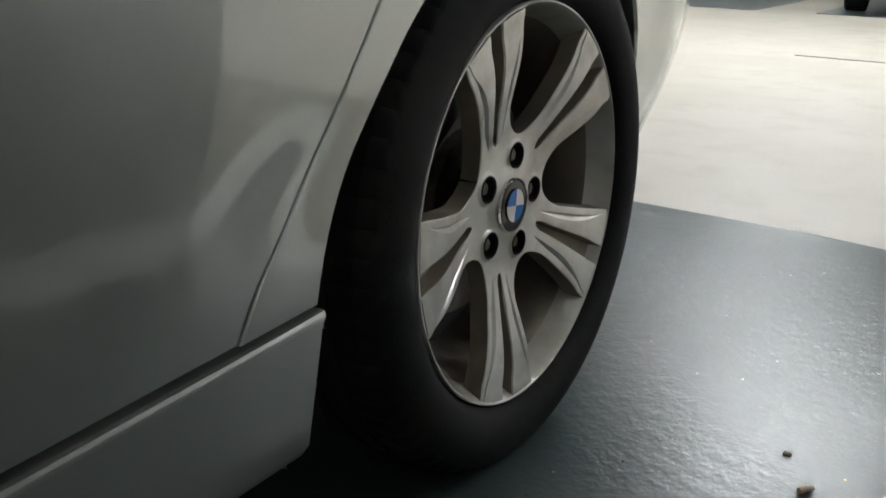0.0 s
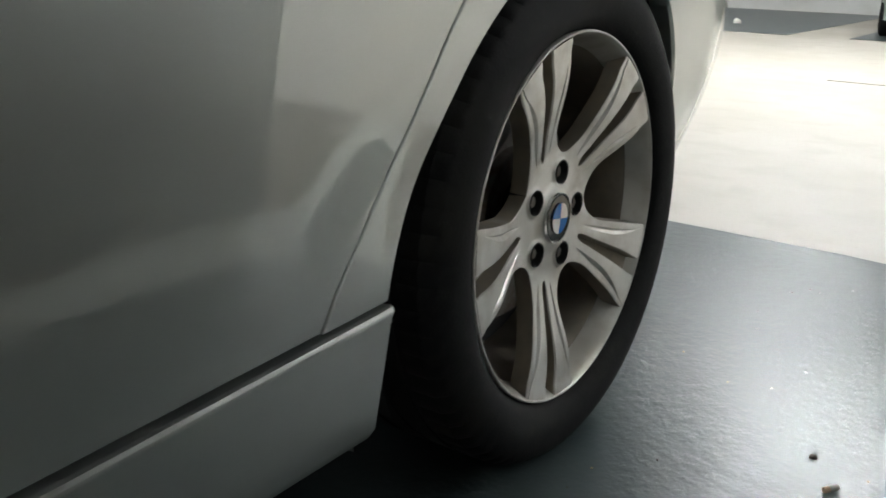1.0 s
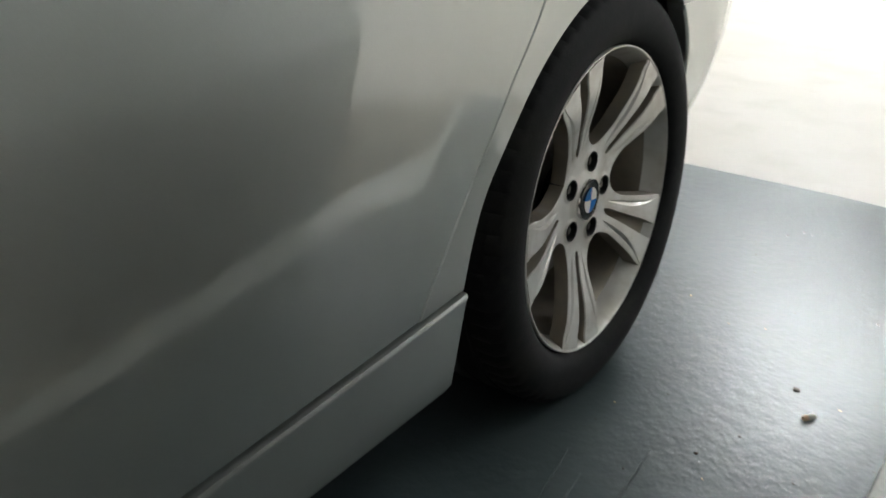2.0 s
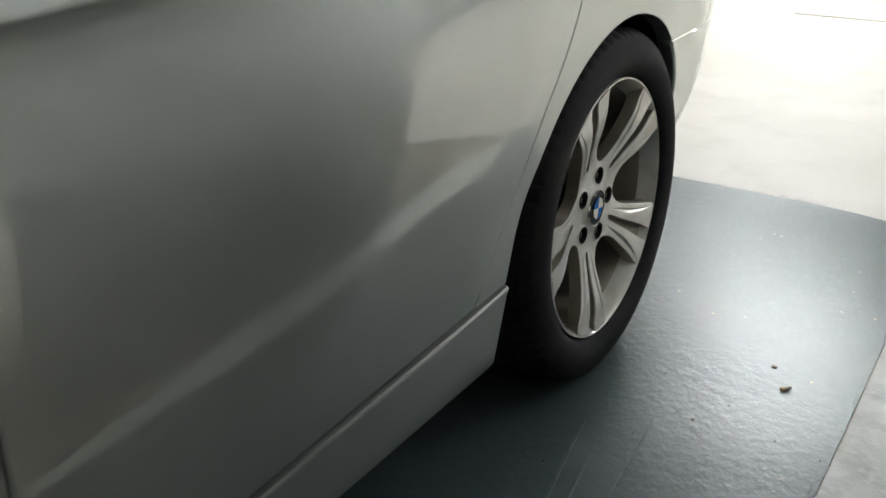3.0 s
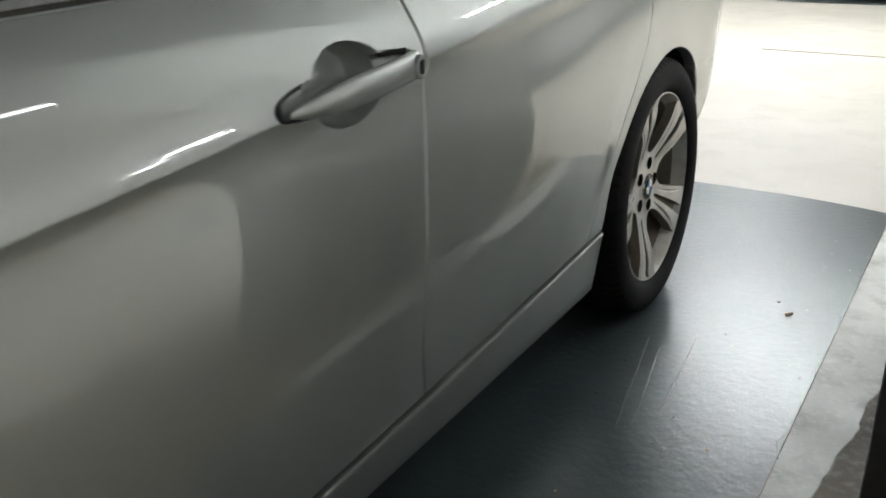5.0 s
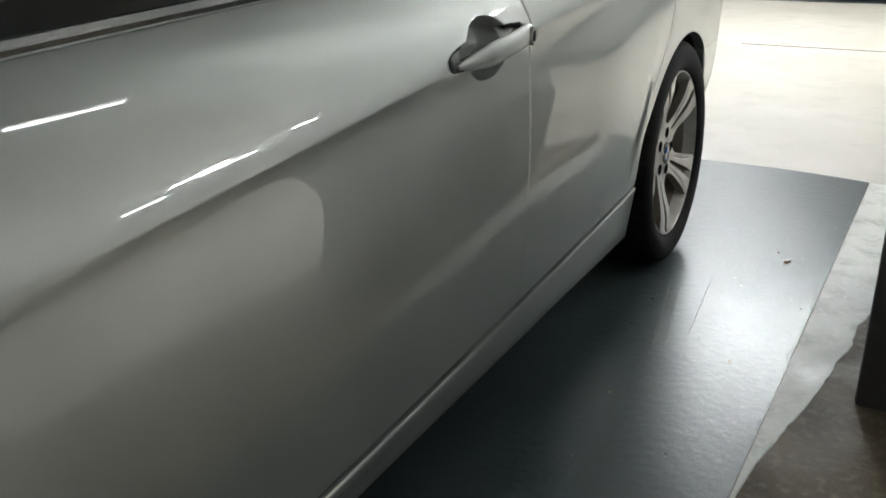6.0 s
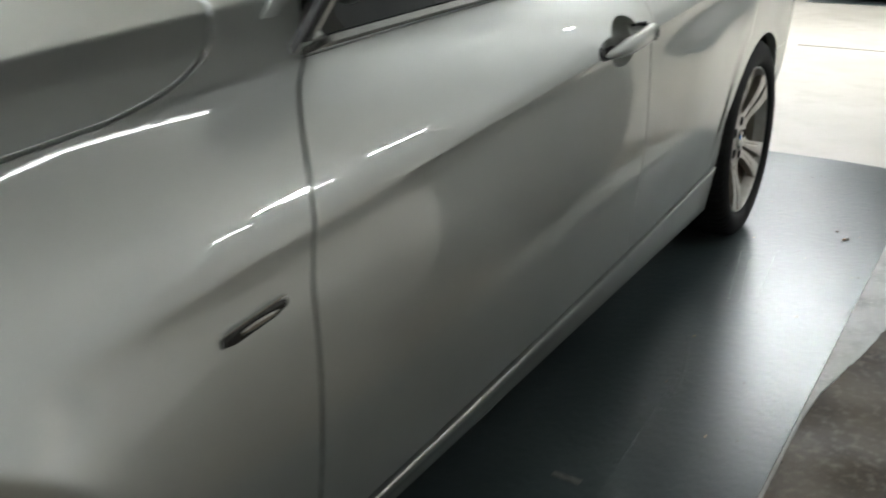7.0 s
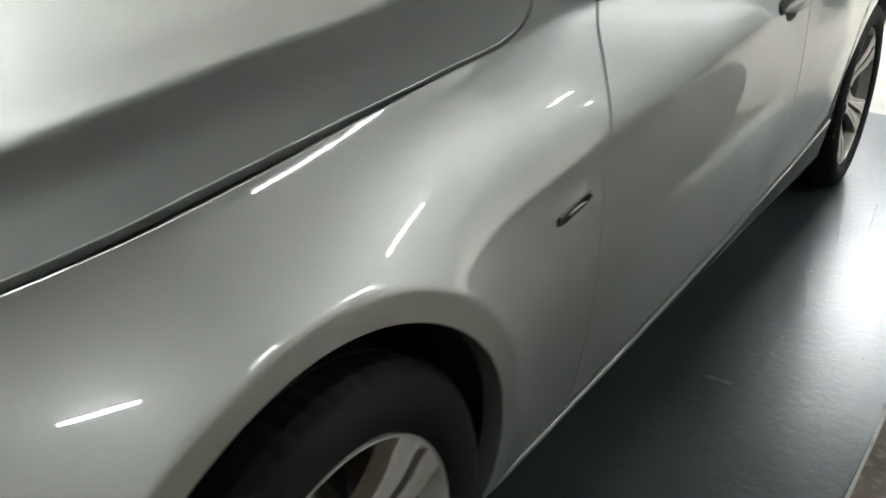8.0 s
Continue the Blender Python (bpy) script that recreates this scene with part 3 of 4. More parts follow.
for side in (0, 1):
    gut = [(top_x(y) + plan_x(y) - 0.018, y, top_z(y) - 0.022) for y in spaced(-3.3, -2.47, 0.05)] + [(-(0.100 + 0.30 * i / 10), bonnet_rear(0.100 + 0.30 * i / 10) - 0.01, top_z(-2.46) + rise(0.30 * i / 10) - 0.03) for i in range(11)]
    part("bonnet_gutter", tube([(p[0] if side == 0 else -CAR_W - p[0], p[1], p[2]) for p in gut], [0.013] * len(gut), 8), BLACK, car)


def cabin_x(y, z):
    return -0.094 - 0.40 * max(0, z - top_z(y)) - 0.10 * max(0, z - 1.15)


def cabin(off):
    return lambda y, z: Vector((cabin_x(y, z) + off, y, z))


def glass_cuts():
    return [lambda y, z: y + 2.143 - 1.55 * (z - 0.885), lambda y, z: -0.12 - 0.75 * (z - 0.97) - y, lambda y, z: 1.335 - 0.05 * (y + 1.1) ** 2 - z, lambda y, z: z - top_z(y) - 0.013]


gc = glass_cuts()
part("window_glass", sheet(spaced(-2.2, -1.2, 0.03), spaced(0.88, 1.36, 0.02), gc + [lambda y, z: -1.25 - y], cabin(-0.008), OUT, 0.004, 0.001), GLASS, fd, "dark tinted side window")
part("window_glass", sheet(spaced(-1.2, -0.1, 0.03), spaced(0.9, 1.36, 0.02), gc + [lambda y, z: y + 1.17], cabin(-0.008), OUT, 0.004, 0.001), GLASS, rd, "dark tinted side window")
pb = part("door_pillar", sheet(spaced(-1.28, -1.14, 0.02), spaced(0.9, 1.36, 0.02), gc + [lambda y, z: y + 1.248, lambda y, z: -1.172 - y], cabin(-0.004), OUT, 0.006, 0.001), GLOSS_BLACK, car, "gloss black door pillar")
pf = part("window_surround", sheet(spaced(-2.4, 0.35, 0.02), spaced(0.86, 1.42, 0.012), [lambda y, z: y + 2.146 - 1.55 * (z - 0.885), lambda y, z: 0.26 - 1.15 * (z - 1.0) - y, lambda y, z: 1.385 - 0.05 * (y + 1.1) ** 2 - z, lambda y, z: z - top_z(y) + 0.0, lambda y, z: -min(g(y, z) for g in gc)], cabin(0.0), OUT, 0.012, 0.002), PAINT, car)


def strip(a, b, n, off1, h0, h1):
    """The bright moulding along the foot of the side windows."""
    rings = []
    for y in spaced(a, b, (b - a) / n):
        z, x = top_z(y), -0.094
        if y < -2.087:
            h0, h1 = 0.0015, 0.0035 + 0.0125 * step01(-2.160, -2.11, y)
        rings.append([(x + 0.0, y, z + h0), (x + off1, y, z + h0 + 0.002), (x + off1 + 0.002, y, z + (h0 + h1) / 2), (x + off1 - 0.003, y, z + h1), (x - 0.006, y, z + h1)])
    return loft(rings)


part("window_trim", strip(-2.158, -1.205, 40, 0.007, 0.0015, 0.016), SATIN, fd, "bright satin metal window trim")
part("window_trim", strip(-1.198, -0.16, 40, 0.007, 0.0015, 0.016), SATIN, rd, "bright satin metal window trim")


def pillar_line(z, off):
    """A point on the slope of the front window's leading edge, off metres ahead of the glass."""
    y = -2.143 + 1.55 * (z - 0.885) - off
    return cabin_x(max(-2.2, y), z), y


rings = []
for i in range(25):
    z = 0.896 + 0.44 * i / 24
    x0, y0 = pillar_line(z, 0.002)
    x1, y1 = pillar_line(z, 0.020)
    rings.append([(x0 - 0.008, y0, z), (x0 + 0.004, y0, z), (x0 + 0.006, (y0 + y1) / 2, z), (x1 + 0.004, y1, z), (x1 - 0.008, y1, z)])
part("pillar_seal", loft([[(cabin_x(max(-2.2, y), z) + dx, y + dy, z) for dx, dy in ((-0.01, 0.0), (0.0025, 0.0), (0.0025, -0.006), (-0.01, -0.006))] for z, y in ((0.885 + 0.45 * i / 12, -2.143 + 1.55 * (0.45 * i / 12) - 0.0205) for i in range(13))]), BLACK, car, "black rubber seal")
part("window_frame_strip", loft(rings), SATIN, fd, "satin strip along the front of the side window")
rings = []
for i in range(25):
    z = 0.855 + 0.503 * i / 24
    w = 0.010 + 0.08 * step01(0.33, 0.8, i / 24)
    ring = []
    for k in range(9):
        t = k / 8
        x, y = pillar_line(z, 0.024 + w * t * 1.25)
        ring.append((x + 0.002 - 0.5 * w * t ** 1.7 - 0.055 * (1 - step01(0.93, 1.06, z)), y, z + 0.012 * t))
    ring += [(p[0] - 0.012, p[1] + 0.004, p[2] - 0.004) for p in reversed(ring)]
    rings.append(ring)
mirrored(part("windscreen_pillar", loft(rings), PAINT, car))

# roof, screens, boot, ends
roof_z = spline([-1.5, -1.1, -0.5, 0.0], [1.385, 1.415, 1.41, 1.36])


def roof(x, y):
    k = abs((x - MID) / (MID + 0.26))
    return Vector((x, y, roof_z(y) - 0.035 * k ** 2.5))


part("roof", sheet(spaced(-CAR_W + 0.28, -0.28, 0.05), spaced(-1.5, 0.0, 0.05), [], roof, UP, 0.02), PAINT, car)
part("windscreen", sheet(spaced(-CAR_W + 0.2, -0.2, 0.05), spaced(0, 1, 0.05), [lambda x, t: abs(MID) - 0.2 - 0.09 * t - abs(x - MID)], lambda x, t: Vector((x, -2.12 + 0.62 * t + 0.12 * abs((x - MID) / 0.8) ** 2 * (1 - 0.5 * t), 0.98 + 0.405 * t - 0.035 * abs((x - MID) / 0.75) ** 2.5 - 0.03 * (1 - t))), Vector((0, -1, 1)), 0.006), GLASS, car, "dark windscreen")
part("rear_window", sheet(spaced(-CAR_W + 0.22, -0.22, 0.05), spaced(0, 1, 0.05), [lambda x, t: abs(MID) - 0.22 - 0.07 * t - abs(x - MID)], lambda x, t: Vector((x, 0.42 - 0.42 * t, 1.06 + 0.295 * t - 0.03 * abs((x - MID) / 0.75) ** 2.5)), Vector((0, 1, 1)), 0.006), GLASS, car, "dark rear screen")


def boot(x, y):
    k = abs((x - MID) / abs(MID))
    return Vector((x, y, 1.075 - 0.02 * k ** 2 - 0.07 * max(0, k - 0.78) ** 1.3 / 0.14 - 0.10 * max(0, (y - 0.6) / 0.4) ** 2))


part("boot_lid", sheet(spaced(-CAR_W + 0.12, -0.12, 0.03), spaced(0.28, 0.98, 0.03), [lambda x, y: 0.985 - 0.30 * abs((x - MID) / 0.9) ** 4 - y], boot, UP, 0.02), PAINT, car)


def tail(x, z):
    k = abs((x - MID) / abs(MID))
    return Vector((x, 1.02 - 0.36 * k ** 5 - 0.10 * max(0, z - 0.62) - 0.25 * max(0, 0.4 - z), z))


part("tail_panel", sheet(spaced(-CAR_W + 0.22, -0.22, 0.03), spaced(0.615, 0.98, 0.03), [], tail, Vector((0, 1, 0)), 0.02), PAINT, car)
part("rear_bumper_middle", sheet(spaced(-CAR_W + 0.22, -0.22, 0.03), spaced(0.36, 0.605, 0.03), [], tail, Vector((0, 1, 0)), 0.02), PAINT, car)


def nose(x, z):
    k = abs((x - MID) / abs(MID))
    return Vector((x, -3.62 + 0.42 * k ** 4 + 0.18 * max(0, z - 0.55) + 0.2 * max(0, 0.35 - z), z))


part("front_bumper", sheet(spaced(-CAR_W + 0.05, -0.05, 0.03), spaced(0.18, 0.72, 0.03), [lambda x, z: max(abs(x - MID) - 0.40, 0.50 - z, 0.05 - abs(x - MID))], nose, Vector((0, -1, 0)), 0.02), PAINT, car)
for s in (-1, 1):
    part("grille", sheet(spaced(MID + s * 0.225 - 0.17, MID + s * 0.225 + 0.17, 0.02), spaced(0.505, 0.70, 0.02), [], lambda x, z: nose(x, z) + Vector((0, 0.01, 0)), Vector((0, -1, 0)), 0.02), GLOSS_BLACK, car, "black grille")
    part("headlamp", sheet(spaced(MID + s * 0.62 - 0.2, MID + s * 0.62 + 0.2, 0.02), spaced(0.60, 0.70, 0.02), [], lambda x, z: nose(x, z) + Vector((0, -0.006, 0)), Vector((0, -1, 0)), 0.02), LAMP_CLEAR, car, "clear headlamp")


def lamp_cuts():
    return [lambda y, z: y - 0.70 - 0.1 * (0.9 - z) - 0.003, lambda y, z: z - 0.70, lambda y, z: 0.925 - z, lambda y, z: 0.955 - y]


tl = part("tail_light", sheet(spaced(0.66, 0.97, 0.012), spaced(0.68, 0.94, 0.012), lamp_cuts(), lambda y, z: flank(y, z) + Vector((0.004, 0, 0)), OUT, 0.02, 0.003), RED, car, "red tail lamp")

for ob in (sill, fd, rd, ff, rq, rb, pf, pb, tl):
    mirrored(ob)


# door handles
def handle(door, cy, cz, keyed):
    n = 22
    pts, rad = [], []
    for i in range(n):
        t = i / (n - 1)
        y = cy - 0.120 + 0.248 * t
        z = cz + 0.085 * (y - cy) + 0.001 - 0.0015 * math.sin(math.pi * t)
        base = side_x(y, z)
        pts.append((base + 0.003 + 0.011 * math.sin(math.pi * min(1, 0.10 + 0.72 * t)) ** 0.7, y, z))
        w = 0.0180 * min(1, (0.03 + t * 2.6)) ** 0.5
        if t > 0.93:
            w *= math.sqrt(max(0.05, 1 - ((t - 0.93) / 0.072) ** 2))
        rad.append(w)
    h = part("door_handle", tube(pts, rad, 20, (0.62, 1.0)), PAINT, door, "silver pull handle with a lock" if keyed else "silver pull handle")
    for lo, hi in ((122, 272), (30, 64)):
        loop = []
        for i in range(25):
            a = math.radians(lo + (hi - lo) * i / 24)
            y = cy + 0.002 + 0.130 * math.copysign(abs(math.cos(a)) ** 0.75, math.cos(a))
            z = cz + 0.004 + 0.085 * (y - cy) + 0.0195 * math.copysign(abs(math.sin(a)) ** 0.9, math.sin(a))
            loop.append((side_x(y, z) - 0.6 * recess(y, z, cy, cz) + 0.0005, y, z))
        part("handle_gasket", tube(loop, [0.0055] * 25, 8, up=Vector((1, 0, 0))), BLACK, door, "black rubber gasket")
    if keyed:
        y = cy + 0.108
        z = cz + 0.085 * 0.108
        x = side_x(y, z) + 0.0225
        m = Matrix.Translation((x, y, z))
        ring = lathe([(0.0148, -0.010), (0.0148, 0.0015), (0.0138, 0.0032), (0.0098, 0.0036), (0.0080, 0.0022), (0.0001, 0.0022)], 36)
        ring.transform(m)
        part("lock_cap", ring, PAINT, door, "satin lock cap")
        slot = box(-0.001, 0.0036, -0.0050, 0.0050, -0.0098, 0.0098, 0.0025)
        slot.transform(m)
        part("key_slot", slot, BLACK, door, "dark key slot")


handle(fd, HANDLE_Y, HANDLE_Z, True)
handle(rd, RHY, RHZ, False)

# fender side trim: a dark blade with a bright bar
bz = 0.642
rings = []
for i in range(13):
    y = -2.410 + 0.098 * i / 12
    hgt = 0.0085 * min(1, 0.45 + 3.0 * min(i, 12 - i) / 12)
    z = bz + 0.010 * (i / 12 - 0.5)
    x = side_x(y, z)
    rings.append([(x - 0.002, y, z - hgt), (x + 0.0035, y, z - hgt), (x + 0.005, y, z), (x + 0.0035, y, z + hgt), (x - 0.002, y, z + hgt)])
part("side_trim", loft(rings), GLOSS_BLACK, ff, "gloss black side trim")
rings = []
for i in range(9):
    y = -2.384 + 0.052 * i / 8
    z = bz + 0.003 * (i / 8 - 0.5)
    x = side_x(y, z)
    h = 0.0042 * math.sin(math.pi * (0.12 + 0.76 * i / 8)) ** 0.5
    rings.append([(x + 0.002, y, z - h), (x + 0.0062, y, z - h), (x + 0.0072, y, z), (x + 0.0062, y, z + h), (x + 0.002, y, z + h)])
part("trim_bar", loft(rings), CHROME, ff, "bright bar on the trim")
part("trim_edge", loft([[(side_x(y, z) + 0.001, y, z), (side_x(y, z) + 0.0052, y, z), (side_x(y, z) + 0.0052, y, z + 0.002), (side_x(y, z) + 0.001, y, z + 0.002)] for y, z in ((-2.406 + 0.09 * i / 10, bz + 0.0085 + 0.010 * (i / 10 - 0.5)) for i in range(11))]), CHROME, ff, "thin bright edge")

# door mirror
bm = loft([[(0.015 + 0.235 * t, -2.035 + 0.02 * t + r * math.cos(a) * (0.055 + 0.02 * math.sin(math.pi * t)), 1.055 + 0.01 * t + r * math.sin(a) * 0.075) for a in (2 * math.pi * k / 20 for k in range(20))] for t, r in ((0.0, 0.55), (0.05, 0.85), (0.15, 1.0), (0.5, 1.0), (0.85, 0.95), (0.95, 0.75), (1.0, 0.35))])
mir = part("door_mirror", bm, GLOSS_BLACK, car, "dark door mirror housing")
part("mirror_foot", tube([(-0.10, -2.06, 0.955), (-0.03, -2.05, 0.985), (0.05, -2.045, 1.0)], [0.04, 0.032, 0.026], 14, (1.0, 0.6)), BLACK, mir)
mirrored(mir)


# wheels


ARM0 = 42.0


def face_h(r):
    """Height of the dished wheel face over the hub plane."""
    return -0.010 + 0.030 * step01(0.07, 0.215, r) + 0.004 * (1 - step01(0.036, 0.052, r)) + 0.003 * step01(0.215, 0.236, r)


def rim_face(y, z):
    u, w, r = polar(y, z, ARM0 - 36)
    return Vector((face_h(r) + 0.0022 * (1 - step01(0.0160, 0.021, math.hypot(u - 0.06, w))), y, z))


def polar(y, z, start):
    r = math.hypot(y, z)
    a = math.degrees(math.atan2(z, y))
    d = math.radians(((a - start + 36) % 72) - 36)
    return r * math.cos(d), r * math.sin(d), r


def spoke_half():
    """Rows of (radius, across, height) for half of a double spoke, from its middle channel out to the wall of the window."""
    rows = []
    rs = [0.0845, 0.0853, 0.086] + [0.086 + 0.045 * (i / 12) ** 2 for i in range(1, 13)] + [0.131 + 0.1058 * i / 20 for i in range(1, 21)]
    for r in rs:
        h = face_h(r)
        t = min(1.0, max(0.0, (r - 0.086) / 0.045))
        W = r * (0.6283 - 0.345 * math.sqrt(max(0.0, 1 - (1 - t) ** 2)))
        s = (0.0052 + 0.0075 * step01(0.09, 0.225, r)) * math.sqrt(min(1, max(0.0, (r - 0.0853) / 0.012))) + 0.0004
        deep = 0.021 * step01(0.085, 0.096, r) * (1 - 0.35 * step01(0.2, 0.232, r))
        k = 0.0045 * math.sin(math.pi * min(1, max(0, (r - 0.09) / 0.125))) ** 0.8
        c = 0.0155 + (r - 0.085) * 0.20 + 0.5 * max(0, r - 0.15) ** 1.4
        c = min(c, W - k - 0.004)
        top = 0.0022 * step01(0.088, 0.12, r)
        far = -0.030 if t > 0 else h - 0.0315
        edge = 0.0 if r < 0.0862 else 0.0012
        rows.append([(r, 0.0, h - deep), (r, s * 0.9, h - deep), (r, s, h - 0.0008), (r, s + 0.0008, h + top * 0.8), (r, (s + c - k) / 2, h + top), (r, c - k, h + top * 0.7), (r, c + 0.25 * k, h + top * 0.5 - 0.85 * k), (r, c + k, h + top * 0.2), (r, W - edge, h), (r, W, h - edge), (r, W + (0.002 if edge else 0.0), h - (0.024 if edge else 0.0))])
    return rows


def spoke(a, lo, hi):
    """One double spoke, or the columns lo to hi of it."""
    bm = bmesh.new()
    for s in (-1, 1):
        vs = []
        for row in spoke_half():
            line = []
            for r, w, h in row[lo:hi]:
                d = a + s * w / r
                line.append(bm.verts.new((h, r * math.cos(d), r * math.sin(d))))
            vs.append(line)
        for i in range(len(vs) - 1):
            for j in range(len(vs[0]) - 1):
                q = (vs[i][j], vs[i + 1][j], vs[i + 1][j + 1], vs[i][j + 1])
                bm.faces.new(q if s > 0 else q[::-1])
    bmesh.ops.remove_doubles(bm, verts=bm.verts[:], dist=0.00005)
    bm.normal_update()
    up = sum(f.normal.x * f.calc_area() for f in bm.faces)
    if up < 0:
        bmesh.ops.reverse_faces(bm, faces=bm.faces[:])
    return bm


def bolt_cut(y, z):
    u, w, r = polar(y, z, ARM0 - 36)
    return math.hypot(u - 0.06, w) - 0.0152


def wheel(at, side, camber=1.26, steer=0.0):
    """An alloy wheel of five double spokes with its tyre, built round its own hub, its face to +x."""
    m = Matrix.Translation(at) @ pose(0, 0, 0, 0, 0, steer if side > 0 else 180 + steer) @ pose(0, 0, 0, 0, -camber, 0)
    ob = new("wheel", WHEEL["wheel"])
    ob.parent = car
    ob.matrix_parent_inverse = world_of(car).inverted()
    ob.matrix_basis = m
    ob["label"] = "five double-spoke alloy wheel, silver with brake dust"
    for name, me, lab in WHEEL["parts"]:
        c = new(name, me)
        c.parent = ob
        if lab:
            c["label"] = lab
    return ob


def mesh_of(name, bm, mat, smooth=True):
    me = bpy.data.meshes.new(name)
    bm.normal_update()
    bm.to_mesh(me)
    bm.free()
    me.materials.append(mat)
    if smooth:
        me.shade_smooth()
        me.set_sharp_from_angle(angle=radians(24))
    return me


WHEEL = {"parts": []}
grid = spaced(-0.087, 0.087, 0.0024)
WHEEL["wheel"] = mesh_of("wheel", sheet(grid, grid, [lambda y, z: 0.0846 - math.hypot(y, z), lambda y, z: math.hypot(y, z) - 0.031, bolt_cut], rim_face, Vector((1, 0, 0)), 0), ALLOY)


def add_piece(name, bm, mat, label="", smooth=True):
    WHEEL["parts"].append((name, mesh_of(name, bm, mat, smooth), label))


add_piece("rim_lip", lathe([(0.2225, -0.012), (0.2295, 0.006), (0.2345, 0.0185), (0.2370, 0.0235), (0.2388, 0.0255), (0.2408, 0.0253), (0.2418, 0.021), (0.2395, 0.012)], 144), ALLOY)
add_piece("rim_barrel", lathe([(0.2225, -0.010), (0.214, -0.022), (0.207, -0.05), (0.205, -0.11), (0.214, -0.16), (0.222, -0.18)], 96), ALLOY_IN, "dusty inner barrel, with shade in its colour")
add_piece("tyre", lathe([(0.2385, 0.010), (0.2425, 0.017), (0.246, 0.0245), (0.252, 0.031), (0.262, 0.036), (0.276, 0.0395), (0.290, 0.0395), (0.303, 0.036), (0.3125, 0.030), (0.3155, 0.0285), (0.3195, 0.024), (0.3255, 0.012), (0.3285, -0.004), (0.3295, -0.016), (0.3232, -0.0165), (0.3232, -0.0245), (0.3298, -0.025), (0.330, -0.055), (0.3235, -0.0555), (0.3235, -0.064), (0.330, -0.0645), (0.330, -0.10), (0.3235, -0.1005), (0.3235, -0.109), (0.330, -0.1095), (0.3295, -0.14), (0.322, -0.168), (0.305, -0.18), (0.27, -0.182), (0.235, -0.165)], 288, radial=lambda i, k, r: min(r, 0.3255) - (0.0028 if 9 <= k <= 13 and i % 4 == 0 else 0.0)), RUBBER, "black rubber tyre with shoulder grooves")
for k in range(5):
    add_piece("spoke", spoke(math.radians(ARM0 + 72 * k), 2, 10), ALLOY)
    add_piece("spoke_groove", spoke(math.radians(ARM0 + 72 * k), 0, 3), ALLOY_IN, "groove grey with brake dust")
    # side walls of the windows get the same colour, its darkness standing for shade
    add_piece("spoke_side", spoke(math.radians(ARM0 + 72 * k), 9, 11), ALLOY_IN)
for k in range(5):
    a = math.radians(ARM0 - 36 + 72 * k)
    bm = lathe([(0.0001, -0.012), (0.0075, -0.012), (0.0085, -0.014), (0.0085, -0.03)], 6)
    bm.transform(Matrix.Translation((0, 0.06 * math.cos(a), 0.06 * math.sin(a))))
    add_piece("wheel_bolt", bm, STEEL, "dark wheel bolt", False)
    bm = lathe([(0.0167, -0.0068), (0.0160, -0.0055), (0.0153, -0.0065), (0.0150, -0.0285), (0.0001, -0.0285)], 28)
    bm.transform(Matrix.Translation((0, 0.06 * math.cos(a), 0.06 * math.sin(a))))
    add_piece("bolt_pocket", bm, BLACK)
add_piece("hub_cap", lathe([(0.0001, -0.0005), (0.030, -0.0015), (0.0325, -0.003), (0.034, -0.006), (0.034, -0.014)], 48), GLOSS_BLACK, "round black centre cap")
add_piece("cap_ring", lathe([(0.0338, -0.007), (0.0343, -0.0035), (0.0335, -0.001), (0.0322, -0.0015), (0.0318, -0.004)], 48), CHROME, "thin bright ring")
for k in range(4):
    bm = bmesh.new()
    c = bm.verts.new((0.0012, 0, 0))
    rim_v = [bm.verts.new((0.0006, 0.0205 * math.cos(math.radians(90 * k + 90 * i / 10 - 8)), 0.0205 * math.sin(math.radians(90 * k + 90 * i / 10 - 8)))) for i in range(11)]
    for i in range(10):
        bm.faces.new((c, rim_v[i], rim_v[i + 1]))
    add_piece("cap_quarter", bm, BLUE if k % 2 else WHITE, "blue enamel quarter" if k % 2 else "white enamel quarter")
add_piece("brake_disc", lathe([(0.05, -0.062), (0.085, -0.062), (0.088, -0.075), (0.150, -0.075), (0.152, -0.078), (0.152, -0.096), (0.06, -0.096)], 72), STEEL, "worn steel brake disc")
add_piece("backing_plate", lathe([(0.0001, -0.11), (0.206, -0.115), (0.206, -0.12)], 48), BLACK)
bm = box(-0.125, -0.05, -0.06, 0.06, 0.115, 0.175, 0.012)
bm.transform(pose(0, 0, 0, 35, 0, 0))
add_piece("brake_caliper", bm, BLACK, "dark brake caliper")
WX = -0.053
wheel((WX, REAR_Y, AXLE_Z), 1)
wheel((-CAR_W - WX, REAR_Y, AXLE_Z), -1)
for ob in (wheel((-0.006, FRONT_Y, 0.309), 1, 0.5, 4.0), wheel((-CAR_W + 0.006, FRONT_Y, 0.309), -1, 0.5, 4.0)):
    ob.scale = (0.95, 0.95, 0.95)

# ---- small things on the floor ----


def stub(at, yaw):
    t = thing("cigarette_butt", at, "short cigarette butt with orange filter on the painted floor", "cigarette butt")
    m = Matrix.Translation(at) @ pose(0, 0, 0, 0, 0, yaw)
    for name, a, b, mat, lab in (("filter", -0.011, -0.003, PAPER, "orange filter"), ("paper_end", -0.003, 0.011, ASHPAPER, "pale torn paper end")):
        bm = tube([(a, 0, 0.004), ((a + b) / 2, 0, 0.0042), (b, 0, 0.004)], [0.0038, 0.004, 0.0037], 14)
        bm.transform(m)
        part(name, bm, mat, t, lab)
    return t


stub((0.310, 0.104, 0.004), 55)


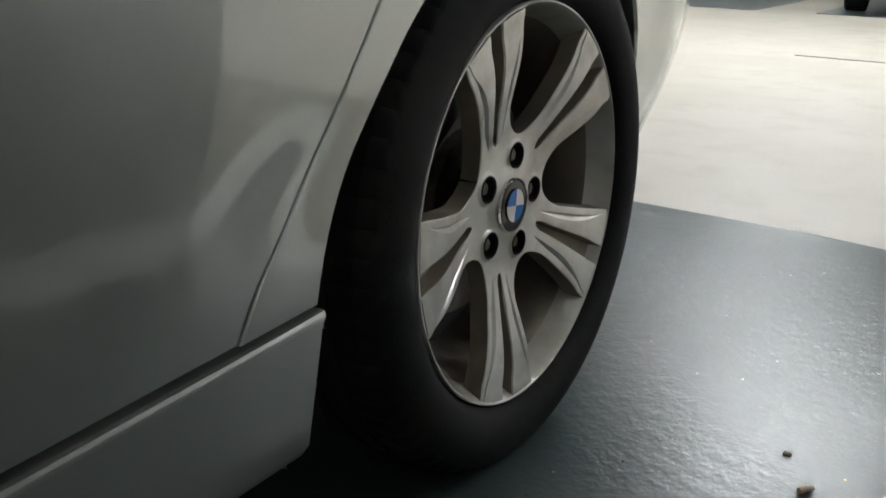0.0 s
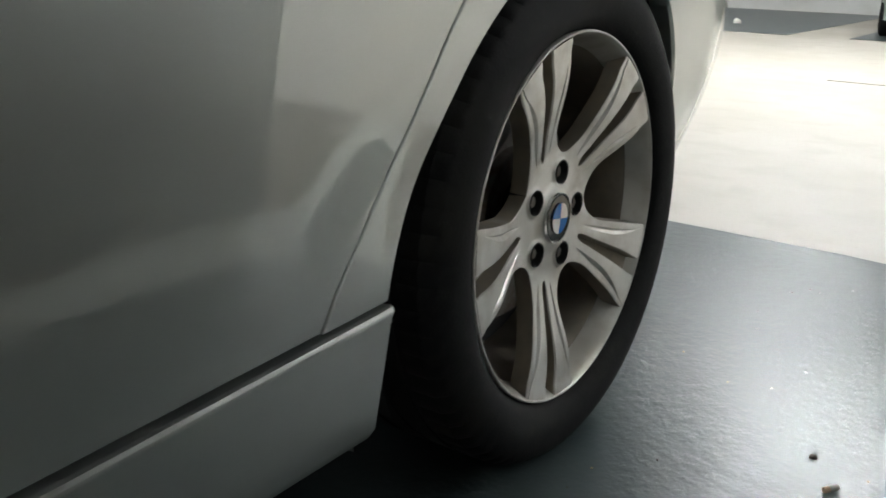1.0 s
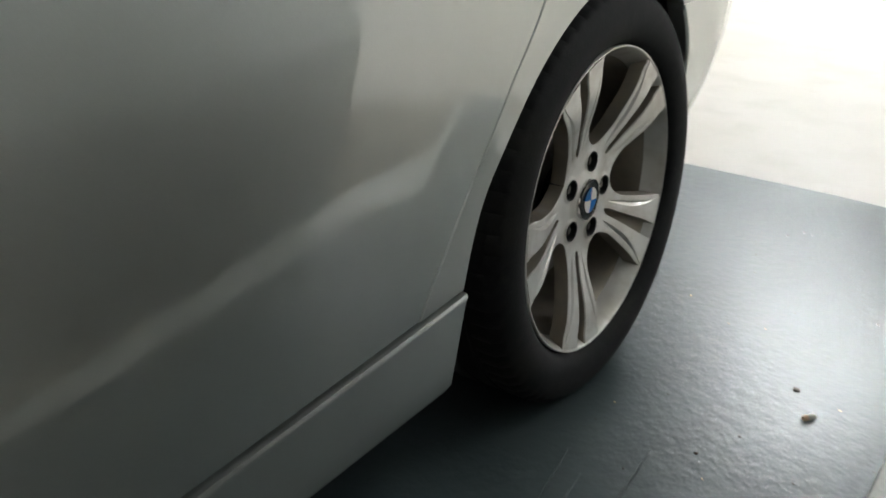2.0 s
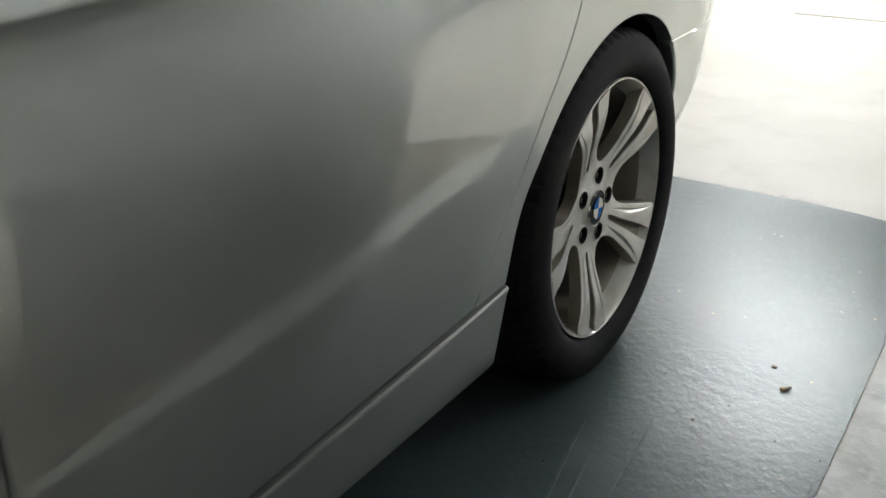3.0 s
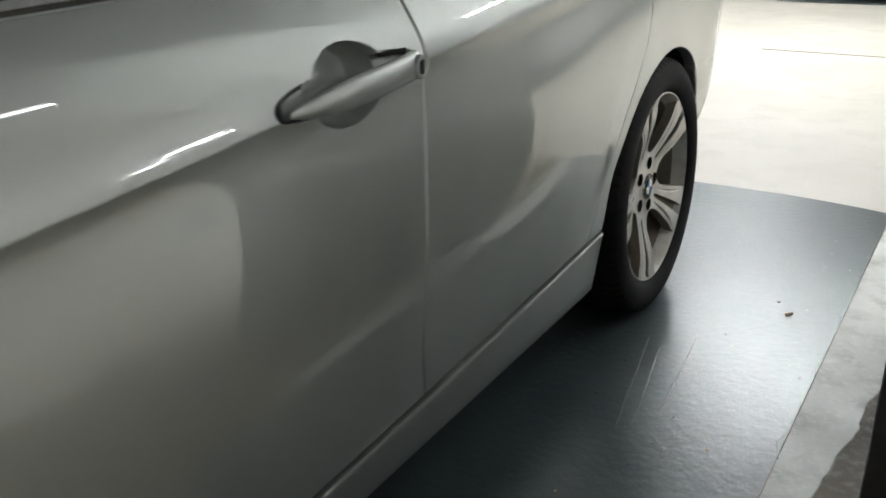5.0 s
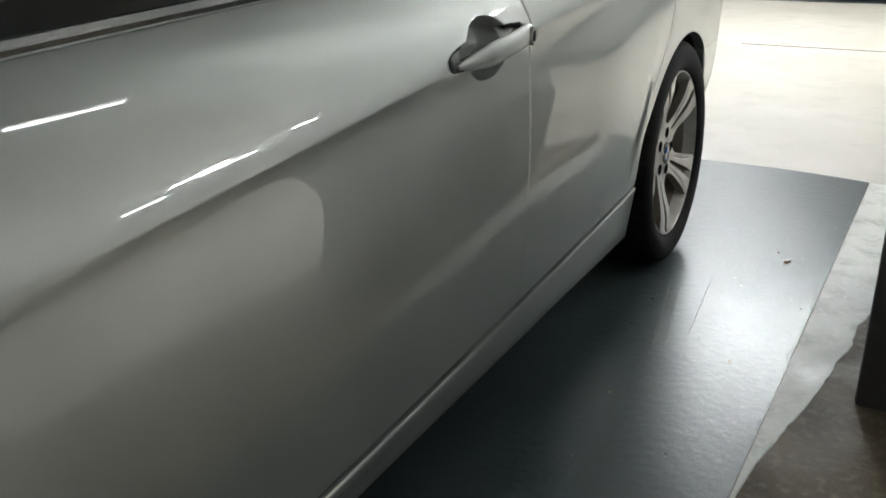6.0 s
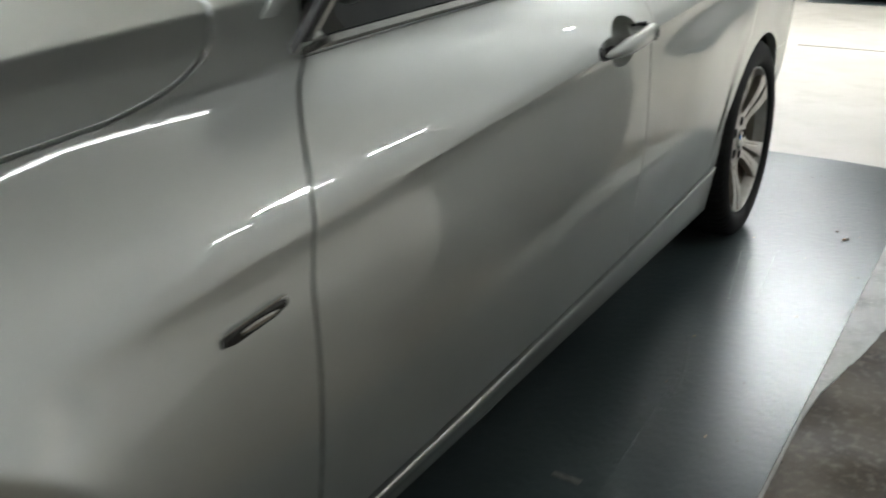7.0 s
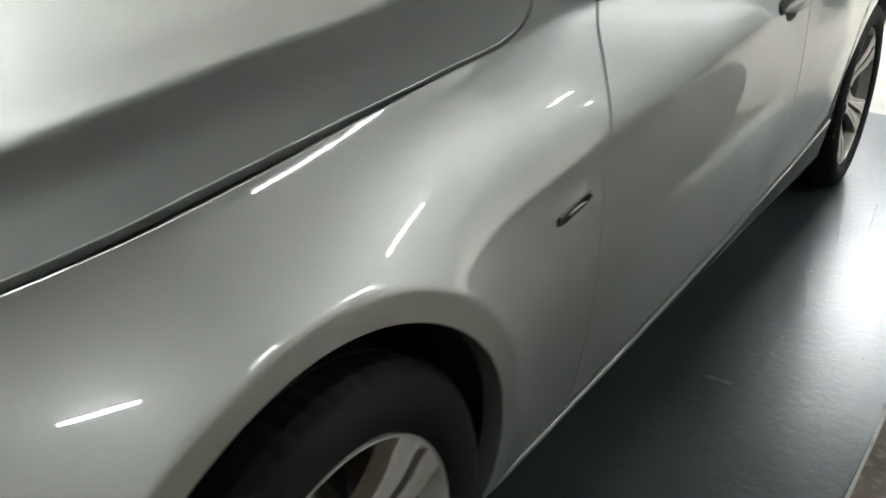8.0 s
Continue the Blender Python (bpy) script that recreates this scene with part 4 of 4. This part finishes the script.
def crumb(at, size, mat, label, seed, flatness=0.45):
    r = random.Random(seed)
    bm = bmesh.new()
    bmesh.ops.create_icosphere(bm, subdivisions=2, radius=size)
    for v in bm.verts:
        v.co *= 0.7 + 0.5 * r.random()
        v.co.z = max(v.co.z, -size * 0.5) * flatness
    bm.transform(Matrix.Translation((at[0], at[1], 0.004 + size * flatness * 0.5)))
    return plain("debris", bm, mat, label, "debris", "floor crumbs")


crumb((0.271, 0.176), 0.006, DEBRIS, "dark crumb of dirt on the bay floor", 1)
rr = random.Random(9)
for i in range(46):
    x, y = rr.uniform(0.0, 0.43), rr.uniform(-1.4, 0.95)
    crumb((x, y), rr.choice((0.0015, 0.002, 0.002, 0.003)), DEBRIS if rr.random() < 0.75 else LEAF, "tiny crumb of grit on the bay floor", 20 + i)
bm = box(0.028, 0.088, -1.618, -1.601, 0.004, 0.0052, 0.0005)
plain("paper_scrap", bm, DIRTY_PAPER, "thin dirty grey paper scrap on the bay floor", "scrap")


def mound(points, width, height, mat, label):
    """A low ridge or scuff along the floor, thinning out at both ends."""
    rings = []
    n = len(points)
    for i, (x, y) in enumerate(points):
        w = width * (0.15 + 0.85 * math.sin(math.pi * (i + 0.5) / n) ** 0.5) / 2
        rings.append([(x - w, y, 0.003), (x - w * 0.5, y, 0.004 + height * 0.8), (x, y, 0.004 + height), (x + w * 0.5, y, 0.004 + height * 0.8), (x + w, y, 0.003)])
    return plain("floor_scar", loft(rings, closed=False, caps=False), mat, label, "floor mark", kind="structure", smooth=True)


def between(a, b, n, seed, wobble=0.0006):
    r = random.Random(seed)
    return [(a[0] + (b[0] - a[0]) * i / n + r.uniform(-wobble, wobble), a[1] + (b[1] - a[1]) * i / n) for i in range(n + 1)]


mound(between((0.036, -0.190), (0.107, -0.614), 24, 1), 0.007, 0.0018, BAY, "thin raised ridge in the floor paint")
mound(between((0.076, -0.231), (0.134, -0.595), 18, 2, 0.0012), 0.006, 0.0014, BAY, "thin raised ridge in the floor paint")
mound(between((0.136, -0.115), (0.170, -0.540), 24, 3), 0.006, 0.0016, BAY, "thin raised ridge in the floor paint")
mound(between((0.115, -1.13), (0.136, -1.80), 24, 4, 0.0006), 0.012, 0.0002, BAY, "faint rubbed streak on the floor paint")
arc = [(0.135 - 0.10 * (1 - math.cos(0.9 * (i / 20 - 0.15))) * 2.2, -1.28 + 0.40 * i / 20) for i in range(21)]
mound(arc, 0.020, 0.00016, BAY, "pale curved tyre scuff on the floor paint")
r2 = random.Random(31)
for k in range(9):
    y = -1.5 + 2.6 * k / 8 + r2.uniform(-0.03, 0.03)
    mound([(edge_x(y) - 0.006 + r2.uniform(-0.006, 0.004), y + 0.02 * j + r2.uniform(-0.004, 0.004)) for j in range(-2, 3)], r2.uniform(0.004, 0.009), r2.uniform(0.0004, 0.0008), BAY, "rough lumpy edge of the floor paint")
crumb((-2.95, 9.9), 0.05, ASHPAPER, "crumpled pale paper lying in a bay across the lane", 77, 0.8)

# ---- a second car across the lane ----
other = copy_thing(car, Matrix.Translation((-0.345, 10.78, 0)))
tagged(other, "silver saloon car parked across the lane, mostly out of sight", "car")
